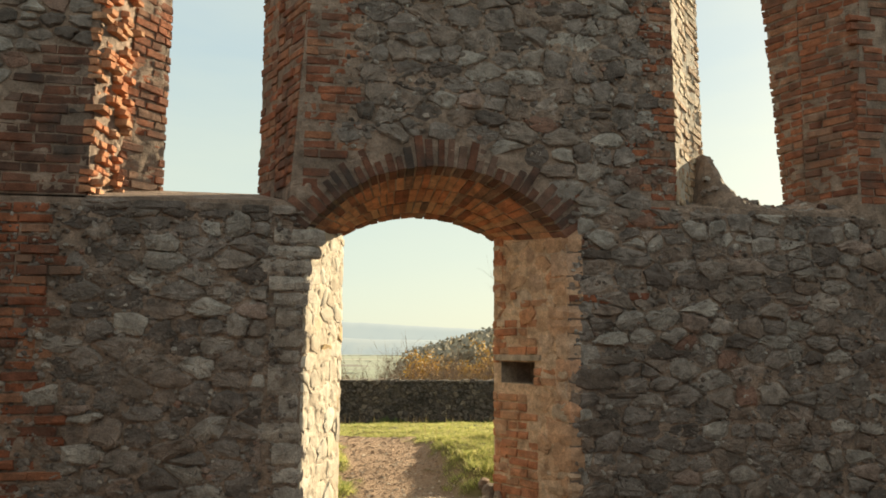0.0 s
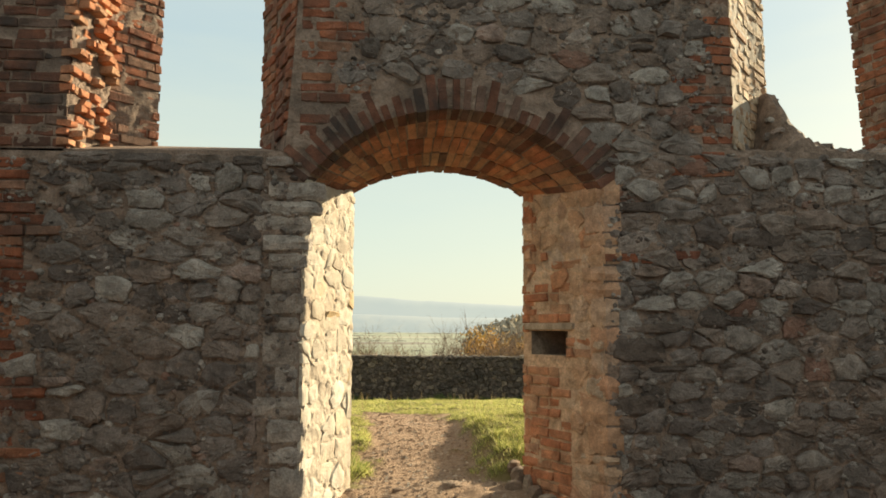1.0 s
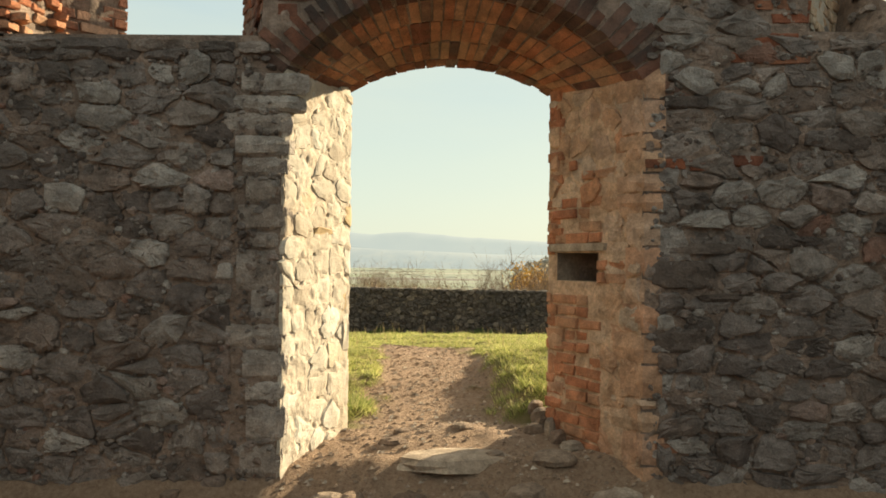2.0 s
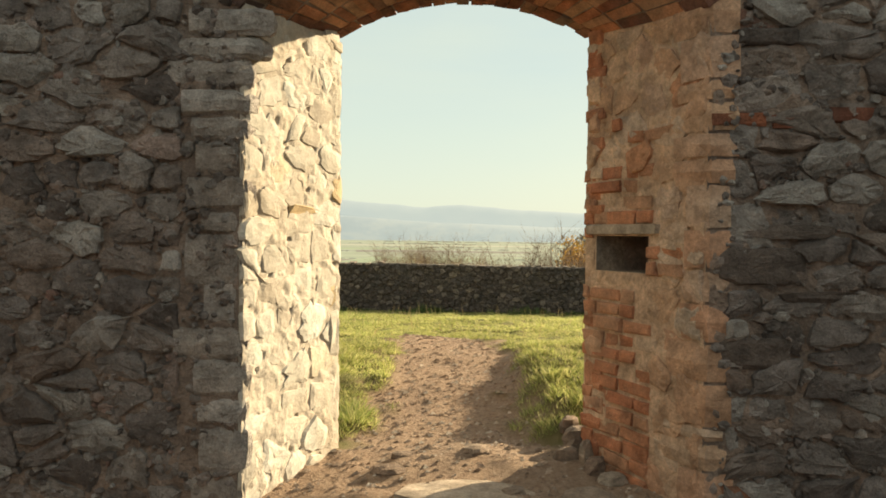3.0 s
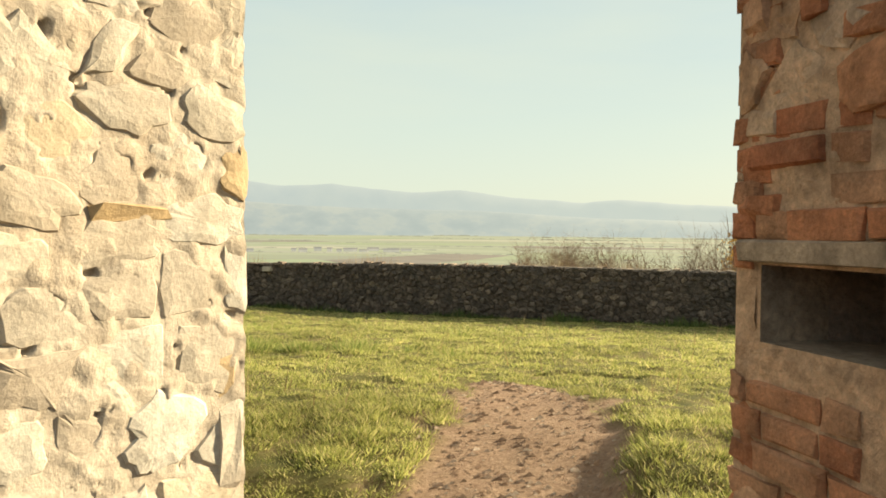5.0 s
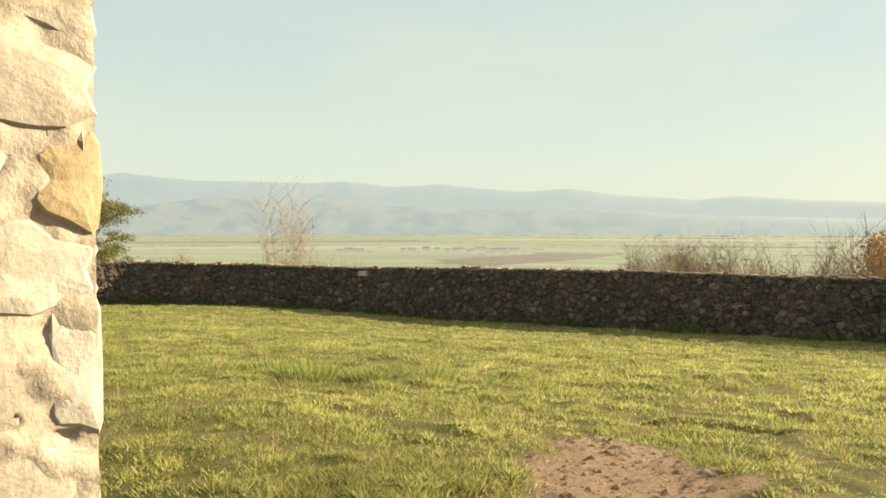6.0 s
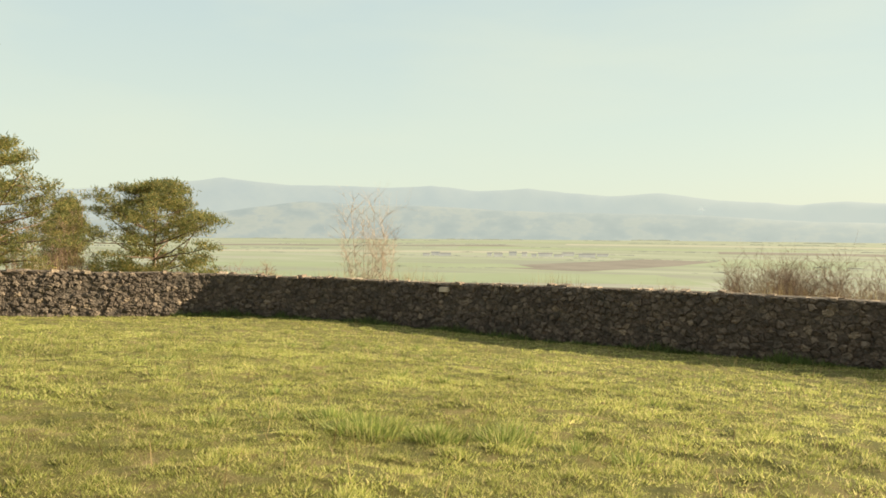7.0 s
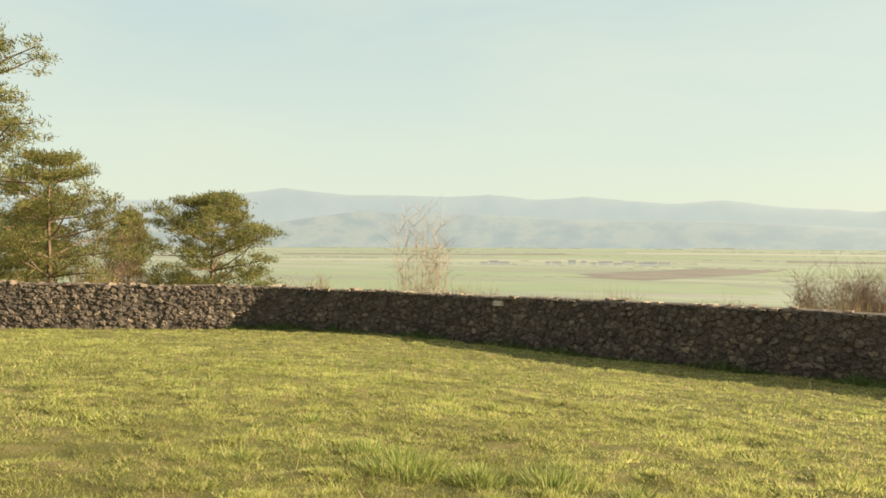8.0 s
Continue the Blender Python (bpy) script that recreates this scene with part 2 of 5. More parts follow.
def stone(cell, joint, proud, rough=0.26, face=0.13, lean=0.30):
    """A stone from its outline: a broken rim that stands proud of the bed, and an uneven, tilted face. Returns (u, v, depth) and faces."""
    m = cell.mean(0)
    c = []
    for i in range(len(cell)):  # cut the corners, break the long edges
        a, d = cell[i], cell[(i + 1) % len(cell)]
        cut = 0.10 + 0.16 * RNG.random()
        c += [a * (1 - cut) + d * cut]
        if np.hypot(*(d - a)) > 0.06:
            q = 0.35 + 0.3 * RNG.random()
            c += [a * (1 - q) + d * q]
        c += [a * cut + d * (1 - cut)]
    c = np.array(c) - m
    size = np.hypot(*c.T)
    c *= np.clip(1 - joint * (0.4 + 1.2 * RNG.random(len(c))) / np.maximum(size, 1e-4), 0.35, 1)[:, None]
    c *= (1 + rough * (RNG.random(len(c)) - 0.5))[:, None]
    n, s = len(c), float(size.mean())
    tilt = (RNG.random(2) - 0.5) * lean
    off = (RNG.random(2) - 0.5) * 0.3 * s
    up = lambda q, h, amp: [(*(m + p), h + float(p @ tilt) + amp * s * (RNG.random() - 0.5)) for p in q]
    v = [(*(m + p), -0.04) for p in c] + up(c * 0.95, proud * 0.6, face * 0.7) + up(c * 0.66 + off, proud, face) + up(c[:1] * 0 + off, proud, face)
    f = [(k * n + i, k * n + (i + 1) % n, (k + 1) * n + (i + 1) % n, (k + 1) * n + i) for k in range(2) for i in range(n)]
    f += [(2 * n + i, 2 * n + (i + 1) % n, 3 * n) for i in range(n)]
    return v, f


def round_stone(cell, joint, proud):
    """A worn stone, nearly flush with its bed: a broken outline and a gently swelling face."""
    m = cell.mean(0)
    c = cell - m
    cut = 0.06 + 0.14 * RNG.random()
    c = np.concatenate([[(1 - cut) * a + cut * d, (0.5 + cut * RNG.normal() * 0.4) * (a + d) * (1 + 0.10 * (RNG.random() - 0.6)), cut * a + (1 - cut) * d] for a, d in zip(c, np.roll(c, -1, 0))])
    size = np.hypot(*c.T)
    c = c * np.clip(1 - joint / np.maximum(size, 1e-4), 0.35, 1)[:, None] * (1 + 0.10 * (RNG.random(len(c)) - 0.5))[:, None]
    n, seed, tilt = len(c), 40 * RNG.random(), (RNG.random(2) - 0.5) * 0.05
    v = []
    for k, h in ((1.0, -0.03), (0.97, 0.35), (0.86, 0.85), (0.52, 1.0)):
        for p in c * k:
            v.append((*(m + p), -0.03 if h < 0 else proud * h + float(p @ tilt) + 0.007 * noise.noise(((m + p)[0] * 11, (m + p)[1] * 11, seed))))
    v.append((*m, proud + 0.004 * (RNG.random() - 0.5)))
    f = [(k * n + i, k * n + (i + 1) % n, (k + 1) * n + (i + 1) % n, (k + 1) * n + i) for k in range(3) for i in range(n)]
    return v, f + [(3 * n + i, 3 * n + (i + 1) % n, 4 * n) for i in range(n)]


def corner_block(name, parent, mat, p, d1, l1, d2, l2, z0, z1, proud):
    """A rough block that turns a corner at p: l1 along one face, l2 along the other."""
    p, d1, d2 = Vector(p), Vector(d1).normalized(), Vector(d2).normalized()
    o1, o2 = (d1 * d1.dot(d2) - d2).normalized(), (d2 * d1.dot(d2) - d1).normalized()
    line = [(p + d1 * l1, o1), (p + d1 * l1 * 0.5, o1), (p + d1 * 0.03, o1), (p + d2 * 0.03, o2), (p + d2 * l2 * 0.5, o2), (p + d2 * l2, o2), (p + d1 * l1 * 0.8 + d2 * l2 * 0.8, o1 * 0)]
    j = lambda a: a * (RNG.random() - 0.5)
    wave = [j(0.016) for _ in line]
    h, n, v = z1 - z0, len(line), []
    for z, s in ((z0, 0.1), (z0 + 0.16 * h, 0.9), (z0 + 0.55 * h, 1.15), (z0 + 0.86 * h, 0.8), (z1, 0.0)):
        for (q, o), w in zip(line, wave):
            r = q + o * (proud * s + w + j(0.012))
            v.append((r.x, r.y, z + j(0.014)))
    f = [(k * n + i, k * n + (i + 1) % n, (k + 1) * n + (i + 1) % n, (k + 1) * n + i) for k in range(4) for i in range(n)]
    return linked(name, v, f + [tuple(range(n - 1, -1, -1)), tuple(range(4 * n, 5 * n))], mat, parent)


def skin(name, parent, mat, place, u0, u1, v0, v1, step, inside, level, amp, label="", pits=0.0):
    """Uneven mortar that laps over the stones' edges; pits: how deep its small holes go."""
    nu, nv = int((u1 - u0) / step) + 1, int((v1 - v0) / step) + 1
    v, f = [], []
    for r in range(nv):
        for c in range(nu):
            u, w = u0 + (u1 - u0) * c / (nu - 1), v0 + (v1 - v0) * r / (nv - 1)
            d = level + amp * noise.noise((u * 4, w * 4, 1.5)) + amp * noise.noise((u * 12, w * 14, 3)) + amp * 0.6 * noise.noise((u * 27, w * 30, 5))
            if pits:
                d -= pits * max(0.0, min(1.0, (noise.noise((u * 12, w * 9, 8.0)) + 0.5 * noise.noise((u * 30, w * 26, 2.0)) - 0.48) * 6))
            v.append(place(u, w, d))
            if r and c and inside(u - step / 2, w - step / 2):
                k = r * nu + c
                f.append((k - nu - 1, k - nu, k, k - 1))
    used = sorted({i for q in f for i in q})
    at = {i: k for k, i in enumerate(used)}
    return linked(name, [v[i] for i in used], [tuple(at[i] for i in q) for q in f], mat, parent, True, label)


def brick_piece(u, v, w, h, proud, wear=0.008):
    """A worn brick: its face is a little smaller than its bed. (u, v): its middle."""
    j = lambda a: wear * (RNG.random() - 0.5) * a
    a = (RNG.random() - 0.5) * 0.03
    out = []
    for k, dep in ((1.0, -0.05), (1.0, proud * 0.6), (0.9, proud)):
        for x, y in ((-1, -1), (1, -1), (1, 1), (-1, 1)):
            ww, hh = w / 2 - (1 - k) * 0.08, h / 2 - (1 - k) * 0.07
            out.append((u + x * ww - y * hh * a + j(2), v + y * hh + x * ww * a + j(2), dep + j(1.4)))
    f = [(0, 1, 5, 4), (1, 2, 6, 5), (2, 3, 7, 6), (3, 0, 4, 7), (4, 5, 9, 8), (5, 6, 10, 9), (6, 7, 11, 10), (7, 4, 8, 11), (8, 9, 10, 11)]
    return out, f


def lay(parent, name, pieces, mat, mat_set, near, place, most=300, rest="rubble"):
    """Lays pieces on a surface: the nearest ones as parts of their own, the others joined. near: a sorting distance of (u, v)."""
    pieces = sorted(pieces, key=lambda q: near(*np.mean(np.array(q[0])[:, :2], axis=0)))
    heap = Heap()
    for i, (v, f) in enumerate(pieces):
        v = [place(*p) for p in v]
        if i < most:
            linked(name, v, f, mat, parent)
        else:
            heap.add(v, f)
    if heap.v:
        linked(rest, heap.v, heap.f, mat_set, parent, kind="stuff")


# ---- the ruined wall with its doorway and two windows ----
YF, YM, YB = 6.42, 6.92, 7.24
DL, DR, BL, BR = -0.22, 2.08, 0.125, 1.62
SPRING_F, CROWN_F, SPRING_B, CROWN_B = 2.46, 3.07, 2.545, 2.752


def arc(x0, x1, z0, crown, k):
    """Point k (0 to 1) of a segmental arch."""
    h, r = (x1 - x0) / 2, crown - z0
    rad = (h * h + r * r) / (2 * r)
    a = math.asin(min(1, h / rad)) if r <= h else math.pi - math.asin(h / rad)
    t = -a + 2 * a * k
    return (x0 + x1) / 2 + rad * math.sin(t), crown - rad + rad * math.cos(t)


def arch(k, d):
    """The soffit: k along the arch, d through the wall (0 inner face, 1 outer face)."""
    a, c = arc(DL, DR, SPRING_F, CROWN_F, k), arc(BL, BR, SPRING_B, CROWN_B, k)
    return a[0] + (c[0] - a[0]) * d, YF + (YB - YF) * d, a[1] + (c[1] - a[1]) * d


def ring(y, pts):
    return [(x, y, z) for x, z in pts]


STEPS = 28
arch_f = [arc(DL, DR, SPRING_F, CROWN_F, i / STEPS) for i in range(STEPS + 1)]
arch_b = [arc(BL, BR, SPRING_B, CROWN_B, i / STEPS) for i in range(STEPS + 1)]
mids = lambda f, b, k=0.6: [(p[0] + (q[0] - p[0]) * k, p[1] + (q[1] - p[1]) * k) for p, q in zip(f, b)]

# below the left window
f = [(-4.6, -0.8), (DL, -0.8), (DL, SPRING_F), (-0.36, 2.70), (-4.6, 2.64)]
k = [(-4.6, -0.8), (BL, -0.8), (BL, SPRING_B), (-0.66, 2.91), (-4.6, 2.89)]
v, fa = loft([ring(YF, f), ring(YM, mids(f, k)), ring(YB, k)])
wall_left = linked("wall_left", v, fa, m_mortar, None, kind="structure", label="weathered grey rubble stone wall beneath a tall window", category="wall")
# below the right window, with the small hole in its reveal
f = [(DR, -0.8), (7.6, -0.8), (7.6, 2.80), (2.16, 2.80), (DR, SPRING_F)]
k = [(BR, -0.8), (7.6, -0.8), (7.6, 3.02), (1.72, 3.02), (BR, SPRING_B)]
v, fa = loft([ring(YF, f), ring(YM, mids(f, k)), ring(YB, k)], skip=(4,))
wall_right = linked("wall_right", v, fa, m_mortar, None, kind="structure", label="dark grey rubble stone wall beneath a broken window", category="wall")
H0, H1, HZ0, HZ1 = 0.426, 0.893, 1.16, 1.36


def reveal_r(k, z, d=0.0):
    """The right reveal: k from the inner (0) to the outer (1) edge, d out of its face."""
    n = Vector((-0.93, -0.45)).normalized()
    return DR + (BR - DR) * k + n.x * d, YF + (YB - YF) * k + n.y * d, z


def reveal_l(k, z, d=0.0):
    n = Vector((0.93, -0.35)).normalized()
    return DL + (BL - DL) * k + n.x * d, YF + (YB - YF) * k + n.y * d, z


ks, zs = [0, H0, H1, 1], [-0.8, HZ0, HZ1, SPRING_F]
v, fa = [], []
for z in zs:
    v += [reveal_r(q, z if z < 2 else SPRING_F + (SPRING_B - SPRING_F) * q) for q in ks]
for r in range(3):
    for c in range(3):
        if (r, c) != (1, 1):
            a = r * 4 + c
            fa.append((a, a + 1, a + 5, a + 4))
deep = len(v)
v += [reveal_r(q, z, -0.32) for z in (HZ0, HZ1) for q in (H0, H1)]
fa += [(5, 6, deep + 1, deep), (6, 10, deep + 3, deep + 1), (10, 9, deep + 2, deep + 3), (9, 5, deep, deep + 2), (deep, deep + 1, deep + 3, deep + 2)]
linked("reveal", v, fa[:8], m_warm_mortar, wall_right, label="plastered doorway reveal with a square hole")
# Darker than the reveal: the shade inside the hole is put into its colour.
linked("hole_lining", v, fa[8:], m_earthy, wall_right, label="sides of a square putlog hole, darkened as in shade")
# over the doorway
f = [(-0.36, 2.70)] + arch_f + [(2.16, 2.80), (3.15, 2.80), (3.15, 6.6), (-0.12, 6.6)]
k = [(-0.66, 2.91)] + arch_b + [(1.72, 3.02), (3.90, 3.02), (3.88, 6.6), (-0.68, 6.6)]
mm = mids(f, k)
mm[0], mm[-1], mm[-3], mm[-2] = (-0.50, 2.83), (-0.52, 6.6), (3.57, 2.93), (3.56, 6.6)
v, fa = loft([ring(YF, f), ring(YM, mm), ring(YB, k)])
wall_arch = linked("wall_arch", v, fa, m_mortar, None, kind="structure", label="rubble stone wall over a brick-arched doorway", category="wall")
# beside the windows
f = [(-4.6, 2.64), (-1.96, 2.66), (-1.92, 6.6), (-4.6, 6.6)]
k = [(-4.6, 2.89), (-1.54, 2.90), (-1.53, 6.6), (-4.6, 6.6)]
mm = [(-4.6, 2.80), (-1.88, 2.82), (-1.66, 6.6), (-4.6, 6.6)]
v, fa = loft([ring(YF, f), ring(YM, mm), ring(YB, k)])
wall_pier_left = linked("wall_pier_left", v, fa, m_mortar, None, kind="structure", label="red brick and rubble pier beside a tall window", category="wall")
f = [(5.06, 2.80), (7.6, 2.80), (7.6, 6.6), (5.36, 6.6)]
k = [(4.87, 3.02), (7.6, 3.02), (7.6, 6.6), (4.64, 6.6)]
mm = [(4.88, 2.94), (7.6, 2.94), (7.6, 6.6), (4.91, 6.6)]
v, fa = loft([ring(YF, f), ring(YM, mm), ring(YB, k)])
wall_pier_right = linked("wall_pier_right", v, fa, m_mortar, None, kind="structure", label="red brick window jamb and rubble pier", category="wall")
# the head of the wall, and unseen side and back walls added to cut skylight
v, fa = loft([ring(YF, [(-4.6, 6.604), (7.6, 6.604), (7.6, 7.6), (-4.6, 7.6)]), ring(YB, [(-4.6, 6.604), (7.6, 6.604), (7.6, 7.6), (-4.6, 7.6)])])
linked("wall_top", v, fa, m_mortar, None, kind="structure", label="upper rubble wall of the roofless ruin", category="wall")
for nm, x0, x1, y0, y1 in (("wall_side_left", -5.5, -4.604, -9, YB), ("wall_side_right", 7.604, 8.5, -9, YB), ("wall_behind", -5.5, 8.5, -9.9, -9.004)):
    top = 3.0 if nm == "wall_behind" else 4.0
    v, fa = loft([[(x0, y0, -0.8), (x1, y0, -0.8), (x1, y0, top), (x0, y0, top)], [(x0, y1, -0.8), (x1, y1, -0.8), (x1, y1, top), (x0, y1, top)]])
    linked(nm, v, fa, m_mortar, None, kind="structure", label="unseen plain rubble wall added to hold skylight off the ruin", category="wall")


# ---- ground ----
def lerp(x, xs, ys):
    return float(np.interp(x, xs, ys))


def path_mid(y):
    return lerp(y, [6.4, 7.4, 8.6, 9.4, 10.1, 10.8], [0.95, 0.84, 0.78, 0.78, 0.62, 0.40])


def path_half(y):
    return lerp(y, [6.4, 7.4, 8.6, 9.4, 10.1, 10.6, 10.9], [1.1, 0.58, 0.52, 0.56, 0.56, 0.34, -0.25])


def bare(x, y):
    """1 on the worn path and inside the ruin, 0 on turf."""
    if y < 7.2:
        return 1.0
    w = path_half(y) + 0.24 * noise.noise((x * 2.2, y * 2.2, 3.0)) + (0.16 + 0.16 * max(0.0, min(1.0, y - 9.0))) * noise.noise((x * 6, y * 6, 1.0)) + 0.10 * noise.noise((x * 14, y * 14, 1.0))
    return max(0.0, min(1.0, (w - abs(x - path_mid(y))) / 0.22 + 0.5))


def ground_z(x, y):
    z = lerp(y + 0.12 * max(0.0, min(-x - 7, 40)) if y > 8 else y, [-8, 5.9, 6.22, 6.55, 7.35, 8.5, 9.3, 10.5, 11.8, 13, 14.5, 18, 22, 25, 30, 60, 160, 300, 900], [-0.38, -0.36, -0.24, 0.0, 0.07, 0.24, 0.31, 0.28, 0.17, 0.06, -0.02, -0.33, -0.66, -0.80, -1.3, -5, -22, -44, -46])
    if y < 7.3:
        return z + 0.05 * noise.noise((x * 2.5, y * 2.5, 0.5)) + 0.03 * noise.noise((x * 8, y * 8, 2.5))
    z += 0.03 * noise.noise((x * 0.9, y * 0.9, 0.0)) + (0.034 * noise.noise((x * 2.3, y * 2.3, 4.0)) + 0.026 * noise.noise((x * 5.2, y * 5.2, 9.0))) * (1 - 0.6 * bare(x, y) if y < 11.5 else 1.0)
    z -= 0.22 * max(0.0, min(1.0, (y - 17) / 5)) * max(0.0, min(1.0, (x + 13) / 6)) * (1 if y < 40 else 0)
    z += 0.009 * noise.noise((x * 11, y * 11, 8.0)) if y < 11.5 else 0.0
    if 11.5 < y < 25:
        z += 0.05 * abs(noise.noise((x * 1.7, y * 1.7, 6.0))) + 0.03 * noise.noise((x * 3.1, y * 3.1, 2.0))
    near = max(0.0, min(1.0, (y - 7.2) / 0.5)) * max(0.0, min(1.0, (10.3 - y) / 1.6))
    side = x - path_mid(y) - path_half(y)
    z += near * 0.16 * max(0.0, min(1.0, side / 0.25 + 0.4)) * max(0.0, 1 - max(0.0, side - 1.5) / 3)
    z -= near * 0.05 * max(0.0, min(1.0, bare(x, y)))
    return z


def sheet(xs, ys):
    v = [(x, y, ground_z(x, y)) for y in ys for x in xs]
    w = len(xs)
    f = [(r * w + c, r * w + c + 1, (r + 1) * w + c + 1, (r + 1) * w + c) for r in range(len(ys) - 1) for c in range(w - 1)]
    return v, f


def spread(*stretches):
    """Steps along an axis: (from, to, step) ..."""
    out = []
    for a, c, s in stretches:
        out += list(np.arange(a, c, s))
    return out + [stretches[-1][1]]


gx = spread((-900, -120, 60), (-120, -30, 9), (-30, -15, 0.8), (-15, -1.2, 0.15), (-1.2, 2.8, 0.06), (2.8, 8, 0.25), (8, 30, 2), (30, 120, 9), (120, 900, 60))
gy = spread((-60, -8, 10), (-8, 5, 1.0), (5, 5.6, 0.15), (5.6, 11.6, 0.06), (11.6, 19, 0.13), (19, 27, 0.3), (27, 30, 1.0), (30, 80, 5), (80, 240, 16), (240, 900, 60))
v, fa = sheet(gx, gy)
ground = linked("ground", v, fa, m_ground, None, True, "uneven turf with a worn bare earth path", "ground", "structure")
bare_at = ground.data.attributes.new("bare", "FLOAT", "POINT")
bare_at.data.foreach_set("value", [bare(p[0], p[1]) if 5 < p[1] < 13 and -3 < p[0] < 4 else (1.0 if p[1] < 6.4 and -5 < p[0] < 8 else 0.0) for p in v])


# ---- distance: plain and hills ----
def glowing_backdrop(name, stops, scale, glow, stretch=(1, 1, 1), veil=0.0):
    """Far land that glows: daylight and haze are painted in its emission; veil: extra haze towards the sun."""
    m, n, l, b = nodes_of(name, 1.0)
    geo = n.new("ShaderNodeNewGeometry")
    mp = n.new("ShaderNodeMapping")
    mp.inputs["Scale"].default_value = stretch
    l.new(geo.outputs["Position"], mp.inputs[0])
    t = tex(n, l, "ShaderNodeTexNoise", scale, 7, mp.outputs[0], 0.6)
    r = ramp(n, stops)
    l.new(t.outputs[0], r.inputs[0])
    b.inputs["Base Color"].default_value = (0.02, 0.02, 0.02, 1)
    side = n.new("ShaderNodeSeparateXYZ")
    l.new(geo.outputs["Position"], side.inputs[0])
    painted_haze = n.new("ShaderNodeMapRange")
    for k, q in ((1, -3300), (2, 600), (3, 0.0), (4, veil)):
        painted_haze.inputs[k].default_value = q
    l.new(side.outputs[0], painted_haze.inputs[0])
    l.new(mix(n, l, painted_haze.outputs[0], r.outputs[0], (0.61, 0.70, 0.73)), b.inputs["Emission Color"])
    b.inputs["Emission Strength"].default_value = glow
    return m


# Strength of the far land's own glow, in place of sunlight and haze.
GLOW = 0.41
m_hill_far = glowing_backdrop("far_hill", [(0.35, (0.455, 0.565, 0.65)), (0.65, (0.51, 0.61, 0.67))], 0.004, GLOW, veil=0.62)
m_hill_mid = glowing_backdrop("middle_hill", [(0.35, (0.345, 0.44, 0.505)), (0.5, (0.40, 0.49, 0.545)), (0.58, (0.47, 0.54, 0.56)), (0.66, (0.43, 0.51, 0.54))], 0.006, GLOW, (1, 1, 2), 0.55)
m_plain = glowing_backdrop("far_plain", [(0.38, (0.35, 0.37, 0.29)), (0.46, (0.38, 0.43, 0.29)), (0.53, (0.42, 0.47, 0.32)), (0.58, (0.49, 0.52, 0.39)), (0.64, (0.43, 0.43, 0.36))], 0.005, GLOW, (0.35, 2.2, 1))
m_ploughed = glowing_backdrop("ploughed_field", [(0.35, (0.25, 0.22, 0.185)), (0.65, (0.34, 0.30, 0.25))], 0.02, GLOW)
m_stubble = glowing_backdrop("stubble_field", [(0.35, (0.52, 0.50, 0.38)), (0.65, (0.60, 0.58, 0.45))], 0.02, GLOW)
m_crop = glowing_backdrop("green_field", [(0.35, (0.36, 0.43, 0.26)), (0.65, (0.41, 0.48, 0.30))], 0.01, GLOW)
PLAIN = -42.0


def ridge(name, mat, dist, heads, rough, label):
    """A hill range round the view: heads are (bearing to the left of +y in degrees, degrees above the horizon)."""
    heads = sorted(heads)
    v, fa = [], []
    rows = 5
    az = np.arange(-70, 95, 0.35)
    for i, a in enumerate(az):
        e = lerp(a, [h[0] for h in heads], [h[1] for h in heads]) + rough * noise.fractal((a * 0.22, dist * 0.01, 0), 0.9, 2.0, 5)
        top = math.tan(radians(e)) * dist
        for k in range(rows):
            d = dist - 260 * (1 - k / (rows - 1))
            z = PLAIN - 6 + (top - PLAIN + 6) * math.sin(k / (rows - 1) * math.pi / 2)
            v.append((-d * math.sin(radians(a)), d * math.cos(radians(a)), z))
        if i:
            q = i * rows
            fa += [(q - rows + k, q + k, q + k + 1, q - rows + k + 1) for k in range(rows - 1)]
    return linked(name, v, fa, mat, None, True, label, "hills", "structure")


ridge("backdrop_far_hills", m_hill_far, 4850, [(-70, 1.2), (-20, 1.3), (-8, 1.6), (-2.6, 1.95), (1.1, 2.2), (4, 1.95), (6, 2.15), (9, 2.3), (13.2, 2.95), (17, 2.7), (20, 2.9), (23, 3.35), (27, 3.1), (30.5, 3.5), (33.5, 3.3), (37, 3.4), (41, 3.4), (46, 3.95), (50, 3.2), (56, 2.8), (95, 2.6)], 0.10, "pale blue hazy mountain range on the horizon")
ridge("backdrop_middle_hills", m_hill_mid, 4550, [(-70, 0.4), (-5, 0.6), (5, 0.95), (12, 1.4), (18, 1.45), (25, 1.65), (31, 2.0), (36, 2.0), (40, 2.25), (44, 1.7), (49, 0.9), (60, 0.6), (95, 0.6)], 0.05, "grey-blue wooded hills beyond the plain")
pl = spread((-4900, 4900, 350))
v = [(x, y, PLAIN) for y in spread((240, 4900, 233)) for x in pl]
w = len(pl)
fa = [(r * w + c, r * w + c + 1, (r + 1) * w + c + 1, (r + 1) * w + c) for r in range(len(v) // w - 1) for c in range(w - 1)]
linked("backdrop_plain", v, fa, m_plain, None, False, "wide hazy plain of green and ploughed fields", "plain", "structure")

